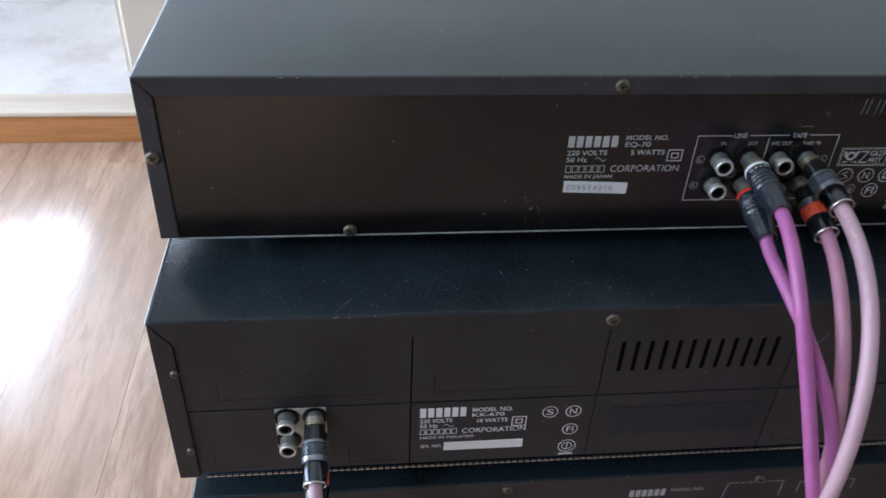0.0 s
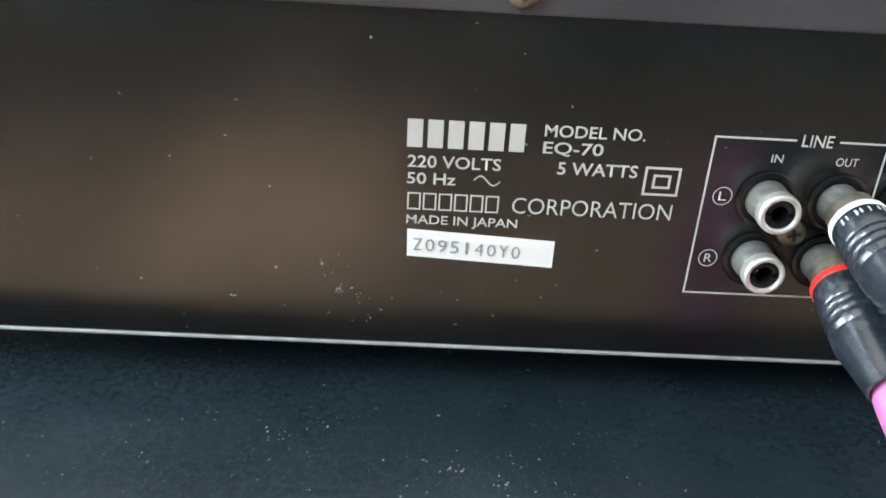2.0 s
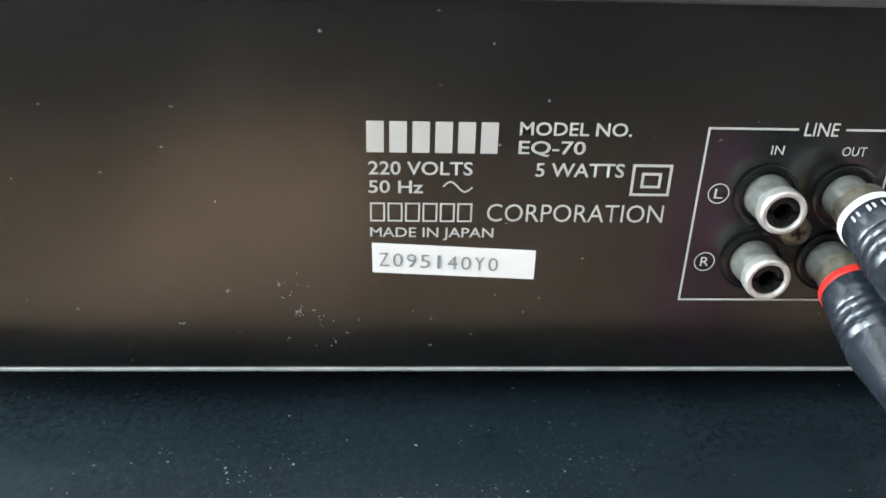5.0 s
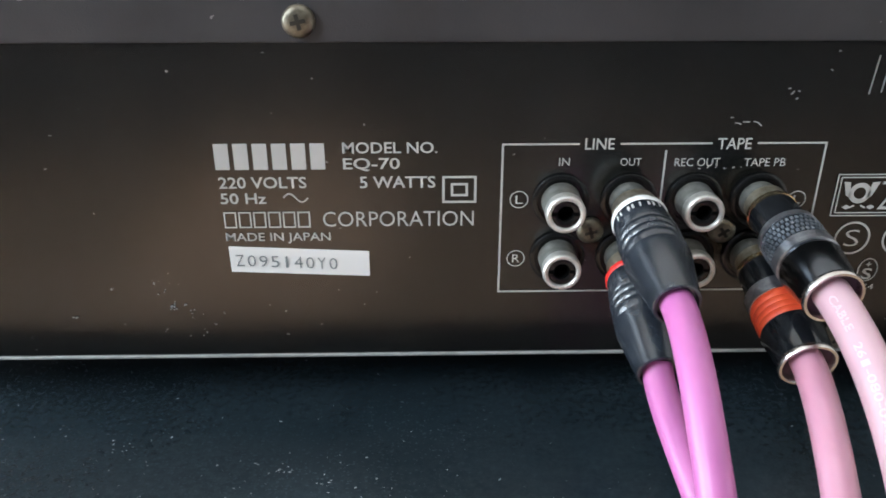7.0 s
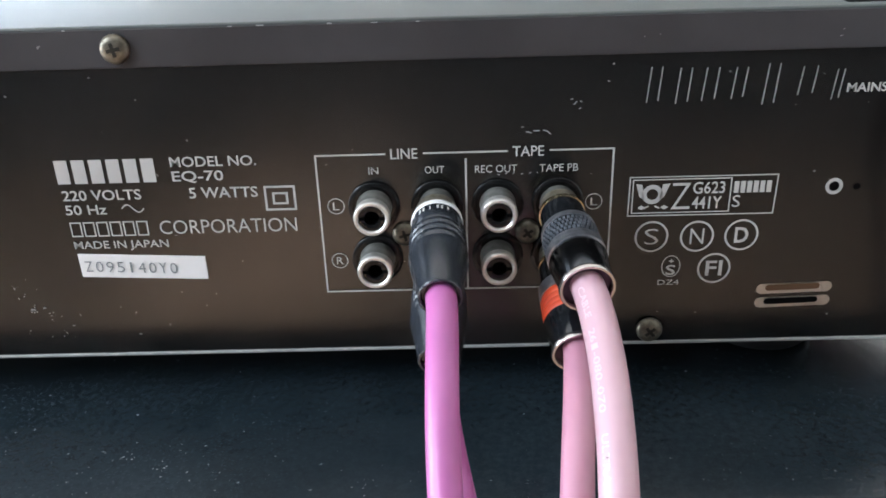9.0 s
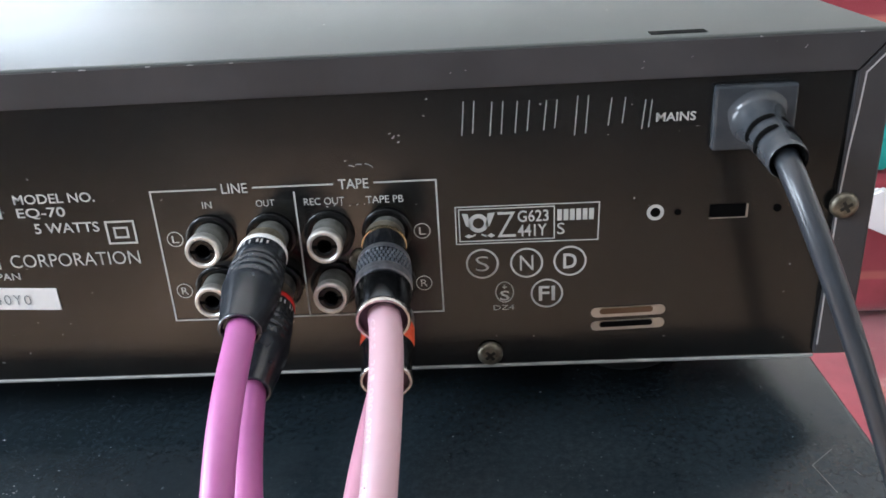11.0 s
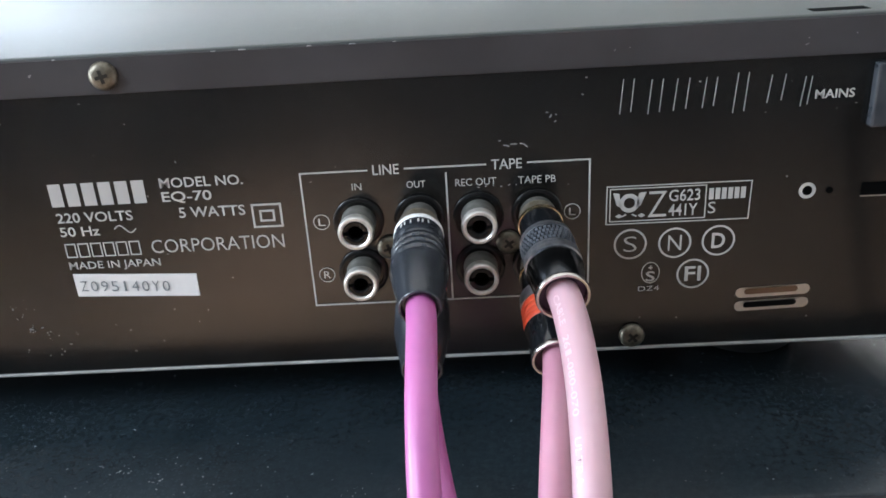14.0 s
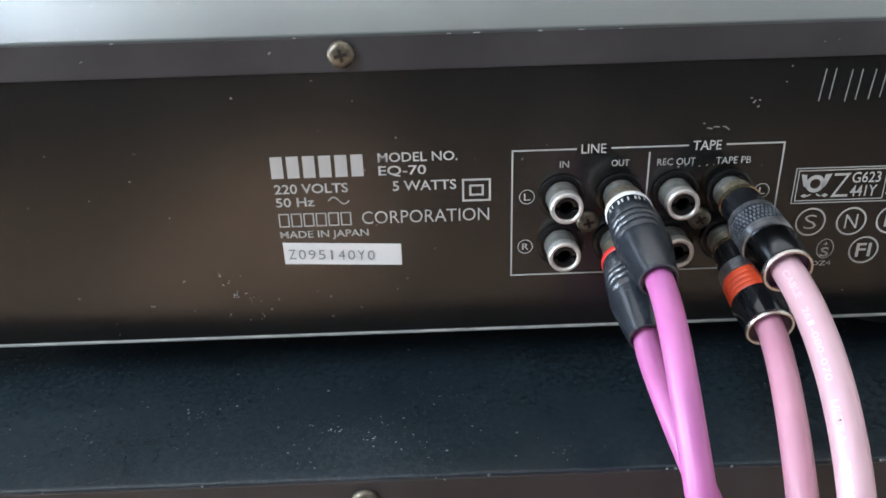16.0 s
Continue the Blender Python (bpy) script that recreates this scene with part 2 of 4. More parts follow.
def sofa_cloth(axis, phase, pitch):
    """Deep red woven cover: narrow rust stripes, every second band between them strewn with pale flowers."""
    m = material("red_patterned_cloth", (0.34, 0.03, 0.045), 0.85)
    n = Nodes(m)
    n.b.inputs["Sheen Weight"].default_value = 0.35
    v = n.coords()
    sep = n.t.nodes.new("ShaderNodeSeparateXYZ")
    n.link(v, sep.inputs[0])
    wave_off = n.maths("MULTIPLY", n.maths("SUBTRACT", n.noise(v, 9.0, 2.0), 0.5), 0.012)
    across = n.maths("DIVIDE", n.maths("SUBTRACT", n.maths("ADD", sep.outputs[axis], wave_off), phase), 2 * pitch)
    band = n.maths("FRACT", across, 0.0)
    half = n.maths("FRACT", n.maths("MULTIPLY", across, 2.0), 0.0)
    big = n.noise(v, 26.0, 5.0)
    c = n.mix(n.grey(big, 0.35, 0.0, 0.7, 1.0), (0.37, 0.042, 0.062), (0.26, 0.020, 0.034))
    flowery = n.ramp(band, [(0.0, (0,) * 3), (0.04, (1,) * 3), (0.46, (1,) * 3), (0.5, (0,) * 3)])
    c = n.mix(n.maths("MULTIPLY", flowery, 0.55), c, (0.21, 0.016, 0.026))
    vor = n.add("ShaderNodeTexVoronoi", Scale=17.0)
    nz = n.add("ShaderNodeTexNoise", Scale=50.0, Detail=3.0)
    n.link(v, nz.inputs["Vector"])
    wob = n.t.nodes.new("ShaderNodeVectorMath")
    wob.operation = "MULTIPLY_ADD"
    n.link(nz.outputs["Color"], wob.inputs[0])
    wob.inputs[1].default_value = (0.04, 0.04, 0.04)
    n.link(v, wob.inputs[2])
    n.link(wob.outputs[0], vor.inputs["Vector"])
    bloom = n.maths("MULTIPLY", n.grey(vor.outputs["Distance"], 0.10, 1.0, 0.46, 0.0), n.grey(n.noise(v, 70.0, 3.0), 0.38, 0.15, 0.62, 1.0))
    c = n.mix(n.maths("MULTIPLY", n.maths("MULTIPLY", bloom, flowery), 0.75), c, (0.55, 0.30, 0.29))
    stripe = n.ramp(half, [(0.0, (1,) * 3), (0.07, (1,) * 3), (0.13, (0,) * 3), (0.93, (0,) * 3), (0.97, (1,) * 3)])
    c = n.mix(n.maths("MULTIPLY", stripe, 0.75), c, (0.46, 0.135, 0.10))
    n.link(c, n.b.inputs["Base Color"])
    n.bump(n.noise(v, 900.0, 2.0), 0.5, 0.0006)
    return m


M_SOFA, M_SOFA_BACK, M_SOFA_LOW = sofa_cloth(0, 0.176, 0.075), sofa_cloth(2, 0.476, 0.0625), sofa_cloth(2, 0.126, 0.0625)
M_TEAL = worn(material("teal_cloth", (0.0, 0.22, 0.19), 0.8), (0.005, 0.26, 0.22), (0.0, 0.17, 0.15), 35.0, 0.4, 0.002)
M_PAPER = worn(material("white_paper", (0.80, 0.80, 0.80), 0.6), (0.82, 0.82, 0.82), (0.74, 0.74, 0.75), 20.0)
M_TUBE = material("grey_steel_tube", (0.45, 0.45, 0.46), 0.35, 0.9)
M_SEAT = material("grey_seat_plastic", (0.30, 0.29, 0.28), 0.5)
M_FRAME = material("white_window_frame", (0.78, 0.78, 0.76), 0.35)


def glass():
    m = material("window_glass", (1, 1, 1), 0.0)
    b = m.node_tree.nodes["Principled BSDF"]
    b.inputs["Transmission Weight"].default_value = 1.0
    b.inputs["IOR"].default_value = 1.45
    return m


M_GLASS = glass()


# ---------------------------------------------------------------- helpers for building
def mesh_of(bm, name, smooth=False):
    me = bpy.data.meshes.new(name)
    bmesh.ops.recalc_face_normals(bm, faces=bm.faces)
    bm.to_mesh(me)
    bm.free()
    if smooth:
        for p in me.polygons:
            p.use_smooth = True
        me.set_sharp_from_angle(angle=radians(38))
    return me


def part(name, bm, material, parent, label="", smooth=False):
    ob = new(name, mesh_of(bm, name, smooth))
    ob.data.materials.append(material)
    ob.parent = parent
    if label:
        tagged(ob, label)
    return ob


def thing(name, label, category, at=(0, 0, 0), group="", kind=""):
    ob = new(name)
    ob.location = at
    ob.empty_display_size = 0.02
    return tagged(ob, label, category, group, kind)


def solid(name, bm, material, label, category, group="", kind="", smooth=False):
    ob = new(name, mesh_of(bm, name, smooth))
    ob.data.materials.append(material)
    return tagged(ob, label, category, group, kind)


def box(bm, lo, hi, bevel=0.0, segments=2):
    c = bmesh.ops.create_cube(bm, size=1.0)
    vs = c["verts"]
    for v in vs:
        v.co = Vector([(a + b) / 2 + k * (b - a) for a, b, k in zip(lo, hi, v.co)])
    if bevel:
        es = list({e for v in vs for e in v.link_edges})
        bmesh.ops.bevel(bm, geom=es, offset=bevel, segments=segments, affect="EDGES", profile=0.5)
    return bm


def a_box(lo, hi, bevel=0.0, segments=2):
    return box(bmesh.new(), lo, hi, bevel, segments)


def lathe(bm, profile, m=None, steps=32):
    """Turn a profile of (along, radius) round the x axis, then place it by m."""
    rings = []
    for a, r in profile:
        ring = []
        for i in range(steps):
            w = 2 * math.pi * i / steps
            ring.append(bm.verts.new((a, r * math.cos(w), r * math.sin(w))))
        rings.append(ring)
    for p, q in zip(rings, rings[1:]):
        for i in range(steps):
            bm.faces.new((p[i], p[(i + 1) % steps], q[(i + 1) % steps], q[i]))
    if m is not None:
        bmesh.ops.transform(bm, matrix=m, verts=[v for r in rings for v in r])
    return bm


def aim(at, way):
    """The pose that sends the x axis along way, from at."""
    return Matrix.Translation(at) @ Vector(way).normalized().to_track_quat("X", "Z").to_matrix().to_4x4()


def tube(points, radius, steps=16, wide=1.0):
    """A round cord along a smooth line of points."""
    bm = bmesh.new()
    pts = [Vector(p) for p in points]
    up, rings = Vector((1, 0, 0)), []
    for i, p in enumerate(pts):
        d = (pts[min(i + 1, len(pts) - 1)] - pts[max(i - 1, 0)]).normalized()
        side = (up - d * up.dot(d)).normalized()
        top = d.cross(side)
        up = side
        flat_ = wide if isinstance(wide, float) else wide[0] + (wide[1] - wide[0]) * min(1.0, i / 40)
        rings.append([bm.verts.new(p + radius * (flat_ * math.cos(w) * side + math.sin(w) * top)) for w in (2 * math.pi * k / steps for k in range(steps))])
    for a, b in zip(rings, rings[1:]):
        for k in range(steps):
            bm.faces.new((a[k], a[(k + 1) % steps], b[(k + 1) % steps], b[k]))
    bm.faces.new(rings[0]), bm.faces.new(rings[-1][::-1])
    return bm


def bezier(p0, p1, p2, p3, n=40):
    p0, p1, p2, p3 = map(Vector, (p0, p1, p2, p3))
    return [(1 - s) ** 3 * p0 + 3 * (1 - s) ** 2 * s * p1 + 3 * (1 - s) * s * s * p2 + s ** 3 * p3 for s in (i / n for i in range(n + 1))]


# flat print on a rear face at depth y: shapes in x and z
PRINT = 0.00022


def flat(bm, corners, y, lift=PRINT):
    bm.faces.new([bm.verts.new((x, y - lift, z)) for x, z in corners])


def bar(bm, x0, z0, x1, z1, y, lift=PRINT):
    flat(bm, [(x0, z0), (x1, z0), (x1, z1), (x0, z1)], y, lift)


def stroke(bm, points, w, y, closed=False, lift=PRINT):
    """A flat mitred line of width w through points, as one strip."""
    pts = [Vector(p) for p in points]
    n = len(pts)
    pairs = []
    for i, p in enumerate(pts):
        a = pts[i - 1] if closed or i else None
        b = pts[(i + 1) % n] if closed or i < n - 1 else None
        d1 = (p - a).normalized() if a is not None else (b - p).normalized()
        d2 = (b - p).normalized() if b is not None else d1
        s1, s2 = Vector((-d1.y, d1.x)), Vector((-d2.y, d2.x))
        m = (s1 + s2).normalized()
        m = m * (w / 2 / max(m.dot(s1), 0.35))
        pairs.append([bm.verts.new((q.x, y - lift, q.y)) for q in (p + m, p - m)])
    for i in range(n if closed else n - 1):
        a, b = pairs[i], pairs[(i + 1) % n]
        bm.faces.new((a[0], a[1], b[1], b[0]))


def ring(bm, x, z, r, w, y, squash=1.0, steps=36, lift=PRINT):
    stroke(bm, [(x + (r - w / 2) * math.cos(2 * math.pi * i / steps), z + squash * (r - w / 2) * math.sin(2 * math.pi * i / steps)) for i in range(steps)], w, y, True, lift)


def disc(bm, x, z, r, y, steps=24, lift=PRINT):
    flat(bm, [(x + r * math.cos(2 * math.pi * i / steps), z + r * math.sin(2 * math.pi * i / steps)) for i in range(steps)], y, lift)


def words(bm, text, x0, z0, x1, z1, y, bold=0.0, lift=PRINT):
    """Set a line of text to fill the box x0..x1, z0..z1 on a face at depth y."""
    c = bpy.data.curves.new("letters", "FONT")
    c.body, c.resolution_u, c.offset = text, 3, bold
    ob = new("letters", c)
    deps = bpy.context.evaluated_depsgraph_get()
    me = bpy.data.meshes.new_from_object(ob.evaluated_get(deps))
    xs, ys = [v.co.x for v in me.vertices], [v.co.y for v in me.vertices]
    lo, hi, bot, top = min(xs), max(xs), min(ys), max(ys)
    for v in me.vertices:
        v.co = (x0 + (v.co.x - lo) / (hi - lo) * (x1 - x0), y - lift, z0 + (v.co.y - bot) / (top - bot) * (z1 - z0))
    bm.from_mesh(me)
    bpy.data.objects.remove(ob)
    bpy.data.curves.remove(c)
    bpy.data.meshes.remove(me)


def blocks(bm, shapes, x0, z0, x1, z1, y, thin=0.0, lift=PRINT):
    """A maker's word as a row of plain wedges and blocks: v, a (wedges) and h (block); thin: drawn as open outlines."""
    step = (x1 - x0) / len(shapes)
    for i, c in enumerate(shapes):
        a, b = x0 + (i + 0.03) * step, x0 + (i + 0.93) * step
        m, g = (a + b) / 2, step * 0.13
        pts = {"v": [(a, z1), (b, z1), (m + g, z0), (m - g, z0)], "a": [(a, z0), (b, z0), (m + g, z1), (m - g, z1)], "h": [(a, z0), (b - g * 1.1, z0), (b - g * 1.1, z1), (a, z1)]}[c]
        if thin:
            stroke(bm, pts, thin, y, True, lift)
        else:
            flat(bm, pts, y, lift)


class Sheet:
    """Collects print on a face; each word, line or ring becomes a part of its own."""

    def __init__(self, parent, material, label):
        self.parent, self.material, self.label = parent, material, label

    def piece(self, name, make, args, kw):
        bm = bmesh.new()
        make(bm, *args, **kw)
        ob = new(name, bpy.data.meshes.new(name))
        bm.to_mesh(ob.data)
        bm.free()
        ob.data.materials.append(self.material)
        ob.parent = self.parent
        if self.label:
            tagged(ob, self.label)


def sheeted(name, make):
    def either(bm, *args, **kw):
        if isinstance(bm, Sheet):
            bm.piece(name, make, args, kw)
        else:
            make(bm, *args, **kw)
    return either


write, words = words, sheeted("lettering", words)
stroke, bar, flat = sheeted("printed_line", stroke), sheeted("printed_bar", bar), sheeted("printed_mark", flat)


def lettering(parent, build, material=None, label=""):
    build(Sheet(parent, material or M_PRINT, label))


def screw(parent, x, z, y, r=0.0033, turn=20.0, tilt=0.0):
    """A domed cross-head screw in a rear face."""
    bm = bmesh.new()
    lathe(bm, [(0, r), (0.0008, r), (0.0015, r * 0.86), (0.0019, r * 0.55), (0.00195, 0.0002)], None, 24)
    ob = part("screw", bm, M_SCREW, parent, "", True)
    ob.matrix_local = aim((x, y, z), (0, -1, tilt))
    # solid dark cross, not cut in: the slots' shade is its colour
    bm = bmesh.new()
    for k in (0, 90):
        b = box(bmesh.new(), (0.00165, -r * 0.46, -r * 0.12), (0.0020, r * 0.46, r * 0.12))
        bmesh.ops.transform(b, matrix=Matrix.Rotation(radians(k + turn), 4, "X"), verts=b.verts)
        me = bpy.data.meshes.new("t")
        b.to_mesh(me)
        b.free()
        bm.from_mesh(me)
        bpy.data.meshes.remove(me)
    part("cross_recess", bm, M_RECESS, ob)
    return ob


# ---------------------------------------------------------------- the setting
def structure(name, bm, material, label, category):
    return solid(name, bm, material, label, category, "", "structure")


X0, X1, Y0, Y1, TOP = -2.4, 2.4, -2.45, 6.0, 2.90
T = 0.12
structure("floor", a_box((X0 - T, Y0 - T, FLOOR - 0.1), (X1 + T, Y1 + T, FLOOR - 0.012)), M_PLANK, "subfloor under the wood-look laminate planks", "floor")
structure("ceiling", a_box((X0 - T, Y0 - T, TOP), (X1 + T, Y1 + T, TOP + T)), M_CEIL, "plain white plastered ceiling", "ceiling")
structure("wall_south", a_box((X0 - T, Y0 - T, FLOOR - 0.1), (X1 + T, Y0, TOP)), M_WALL_SOUTH, "plain dark slate-coloured plastered wall", "wall")
structure("wall_east", a_box((X1, Y0, FLOOR - 0.1), (X1 + T, Y1, TOP)), M_WALL, "plain cream plastered wall", "wall")
structure("wall_north", a_box((X0 - T, Y1, FLOOR - 0.1), (X1 + T, Y1 + T, TOP)), M_WALL_PALE, "plain off-white plastered wall", "wall")
# west wall with four openings
OPENINGS = [(-1.95, -0.80), (-0.55, 0.97), (1.04, 1.60), (3.2, 5.3)]
SILLS, LINTELS = [1.45, -0.05, -0.05, -0.05], [2.34, 1.25, 1.70, 2.76]
bm = bmesh.new()
edges = [Y0] + [v for o in OPENINGS for v in o] + [Y1]
for a, b in zip(edges[::2], edges[1::2]):
    box(bm, (X0 - T, a, FLOOR - 0.1), (X0, b, TOP))
for (a, b), low, high in zip(OPENINGS, SILLS, LINTELS):
    box(bm, (X0 - T, a, FLOOR - 0.1), (X0, b, low))
    box(bm, (X0 - T, a, high), (X0, b, TOP))
structure("wall_west", bm, M_WALL, "cream plastered wall with four windows", "wall")


def window(name, a, b, SILL, LINTEL):
    w = thing(name, "wide white-framed window letting in daylight", "window", (X0 - T / 2, (a + b) / 2, SILL), "", "structure")
    h, d = (b - a) / 2, LINTEL - SILL
    bm = bmesh.new()
    for lo, hi in (((-0.03, -h, 0), (0.03, -h + 0.06, d)), ((-0.03, h - 0.06, 0), (0.03, h, d)), ((-0.03, -h + 0.06, 0), (0.03, h - 0.06, 0.06)), ((-0.03, -h + 0.06, d - 0.06), (0.03, h - 0.06, d))):
        box(bm, lo, hi, 0.004, 1)
    part("window_frame", bm, M_FRAME, w)
    part("pane", a_box((-0.003, -h + 0.06, 0.06), (0.003, h - 0.06, d - 0.06)), M_GLASS, w).visible_shadow = False
    part("window_sill", a_box((0.03, -h, -0.03), (0.16, h, 0.0), 0.004, 1), M_FRAME, w)
    return w


for i, (a, b) in enumerate(OPENINGS):
    window("window_%d" % (i + 1), a, b, SILLS[i], LINTELS[i])
structure("ground", a_box((-60, -60, -3.2), (60, 60, -3.0)), plaster("pale_paving", (0.35, 0.34, 0.32)), "pale paved ground outside the windows", "ground")

# raised floor beyond: riser, wooden edge, marbled top
STEP_Y, STEP_Z = 1.46, FLOOR + 0.085
step = thing("step", "raised floor with honey-coloured wooden riser and marbled top", "step", (0, 0, 0), "", "structure")
part("riser", a_box((X0, STEP_Y, FLOOR - 0.01), (0.9, STEP_Y + 0.03, STEP_Z - 0.012)), M_STEP, step, "honey-coloured wooden riser")
part("nosing", a_box((X0, STEP_Y - 0.014, STEP_Z - 0.012), (0.9, STEP_Y + 0.087, STEP_Z), 0.003, 2), M_NOSING, step, "pale wooden edge strip")
part("platform_top", a_box((X0, STEP_Y + 0.087, FLOOR - 0.01), (0.9, Y1, STEP_Z - 0.002)), M_VINYL, step, "marbled pale vinyl top")
bm = bmesh.new()
foot_ = [(-0.69, 1.66), (-0.86, 2.27), (-0.42, 2.36), (-0.36, 1.70)]
lo_, hi_ = [bm.verts.new((x, y, FLOOR)) for x, y in foot_], [bm.verts.new((x, y, TOP)) for x, y in foot_]
bm.faces.new(lo_), bm.faces.new(hi_[::-1])
for k in range(4):
    bm.faces.new((lo_[k], hi_[k], hi_[(k + 1) % 4], lo_[(k + 1) % 4]))
bmesh.ops.bevel(bm, geom=[e for e in bm.edges if abs(e.verts[0].co.z - e.verts[1].co.z) > 1], offset=0.012, segments=3, affect="EDGES")
structure("pillar", bm, M_WALL_CREAM, "cream plastered wall end on the raised floor", "wall")

# low table that carries the stack
table = thing("low_table", "low dark wooden table under the stacked hi-fi units", "table", (0, 0.12, FLOOR))
part("tabletop", a_box((-0.205, -0.15, 0.405), (0.205, 0.15, 0.435), 0.004), M_TABLE, table)
for x in (-0.17, 0.17):
    for y in (-0.115, 0.115):
        part("leg", a_box((x - 0.025, y - 0.025, 0), (x + 0.025, y + 0.025, 0.405), 0.003), M_TABLE, table)


# ---------------------------------------------------------------- hi-fi units
def cover(name, parent, half, y0, y1, z0, z1, flange, side, mat_top, mat_flange, thick=0.0012, fold=((0.0, 0.0007), (0.0004, 0.0002), (0.0012, 0.0))):
    """Folded sheet cover: top, sides and the narrow flanges that turn in over the rear face."""
    r = 0.0022
    bm = bmesh.new()
    # top and sides as one bent sheet, in section across x, run along y
    sec = [(-half, z0), (-half, z1 - r)]
    sec += [(-half + r - r * math.cos(a), z1 - r + r * math.sin(a)) for a in (radians(k) for k in (22, 45, 68, 90))]
    sec += [(-x, z) for x, z in sec[::-1]]
    rows = []
    for y, inset in [(y0 + d, i) for d, i in fold] + [(y1, 0.0)]:
        rows.append([bm.verts.new((x - math.copysign(inset, x), y, z - (inset if z > z0 + 0.01 else 0))) for x, z in sec])
    for a, b in zip(rows, rows[1:]):
        for i in range(len(sec) - 1):
            bm.faces.new((a[i], a[i + 1], b[i + 1], b[i]))
    body = part(name, bm, mat_top, parent, "", True)
    so = body.modifiers.new("sheet", "SOLIDIFY")
    so.thickness, so.offset = thick, -1
    # rear flanges with mitred corners
    bm = bmesh.new()
    h, i = half - 0.0006, half - side
    for pts in ([(-h, z1 - 0.0006), (h, z1 - 0.0006), (i, z1 - flange), (-i, z1 - flange)],
                [(-h, z0), (-h, z1 - 0.0010), (-i - 0.0003, z1 - flange - 0.0002), (-i + 0.0005, z0)],
                [(h, z1 - 0.0010), (h, z0), (i - 0.0005, z0), (i + 0.0003, z1 - flange - 0.0002)]):
        fr = [bm.verts.new((x, y0 - 0.0002, z)) for x, z in pts]
        bk = [bm.verts.new((x, y0 + 0.0015, z)) for x, z in pts]
        bm.faces.new(fr), bm.faces.new(bk[::-1])
        n = len(pts)
        for k in range(n):
            bm.faces.new((fr[k], bk[k], bk[(k + 1) % n], fr[(k + 1) % n]))
    bmesh.ops.recalc_face_normals(bm, faces=bm.faces)
    bmesh.ops.bevel(bm, geom=[e for e in bm.edges if all(v.co.y < y0 for v in e.verts)], offset=0.0003, segments=2, affect="EDGES")
    part("rear_flange", bm, mat_flange, parent)
    return body


def foot(parent, x, y, z0, z1, r=0.017):
    bm = bmesh.new()
    lathe(bm, [(0, 0.001), (0, r * 0.9), (0.002, r), (z1 - z0, r * 1.06), (z1 - z0, 0.001)], aim((x, y, z0), (0, 0, 1)), 28)
    part("foot", bm, M_RUBBER, parent, "", True)


def rca_jack(parent, x, z, y, r=0.0042, out=0.0088):
    """A panel socket: black seat, plated barrel, bright rim round a dark bore."""
    m = aim((x, y, z), (0, -1, 0))
    j = new("jack")
    j.parent = parent
    j.matrix_local = m
    bm = bmesh.new()
    lathe(bm, [(0.0, 0.0064), (0.0007, 0.0064), (0.0010, 0.0060), (0.0010, 0.0053), (0.0004, 0.0051), (0.0004, 0.001)], None, 32)
    seat = part("seat_ring", bm, M_SEAT_BLACK, j, "black plastic seat", True)
    bm = bmesh.new()
    lathe(bm, [(0.0003, r * 1.05), (out * 0.62, r * 0.99), (out * 0.66, r * 0.96), (out * 0.68, r * 0.9)], None, 32)
    part("barrel", bm, M_JACK, j, "dull plated barrel", True)
    bm = bmesh.new()
    lathe(bm, [(out * 0.66, r * 0.96), (out * 0.70, r * 1.04), (out * 0.90, r * 1.05), (out * 0.97, r * 1.02), (out, r * 0.96), (out, r * 0.84), (out * 0.97, r * 0.76), (out * 0.88, r * 0.74)], None, 40)
    part("rim", bm, M_RIM, j, "bright plated rim", True)
    bm = bmesh.new()
    lathe(bm, [(out * 0.93, r * 0.76), (out * 0.935, r * 0.70), (out * 0.935, r * 0.48), (out * 0.92, r * 0.43), (out * 0.84, r * 0.41)], None, 32)
    part("insulator", bm, M_SEAT_BLACK, j, "glossy black insulator", True)
    bm = bmesh.new()
    lathe(bm, [(out * 0.90, r * 0.425), (out * 0.45, r * 0.40), (out * 0.45, 0.0001)], None, 24)
    part("bore", bm, M_DARK, j, "dark centre hole", True)
    bm = bmesh.new()
    for k in (-1, 1):
        box(bm, (out * 0.90, min(k * r * 0.42, k * r * 0.76), -r * 0.10), (out * 0.938, max(k * r * 0.42, k * r * 0.76), r * 0.10))
    part("slot", bm, M_DARK, j)
    return j


EQ_Y, EQ_Z, EQ_TOP, EQ_W = 0.0, 0.400, 0.4842, 0.2175
eq = thing("equalizer", "black graphic equalizer seen from its rear, white printed", "equalizer")
cover("cover", eq, EQ_W, -0.0016, 0.262, EQ_Z, EQ_TOP, 0.0094, 0.0085, M_COVER_TOP, M_FLANGE)
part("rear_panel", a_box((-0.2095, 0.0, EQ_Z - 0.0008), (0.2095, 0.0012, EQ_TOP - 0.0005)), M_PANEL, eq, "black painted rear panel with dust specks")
part("bottom_plate", a_box((-0.2088, -0.0006, EQ_Z - 0.0016), (0.2088, 0.255, EQ_Z - 0.0008), 0.0002, 1), M_CUT, eq, "bare steel edge of the bottom plate")
part("front_panel", a_box((-EQ_W, 0.256, EQ_Z - 0.001), (EQ_W, 0.272, EQ_TOP + 0.0005), 0.002), M_FLANGE, eq)
for x in (-0.165, 0.165):
    for y in (0.035, 0.215):
        foot(eq, x, y, 0.3832, EQ_Z - 0.0015)

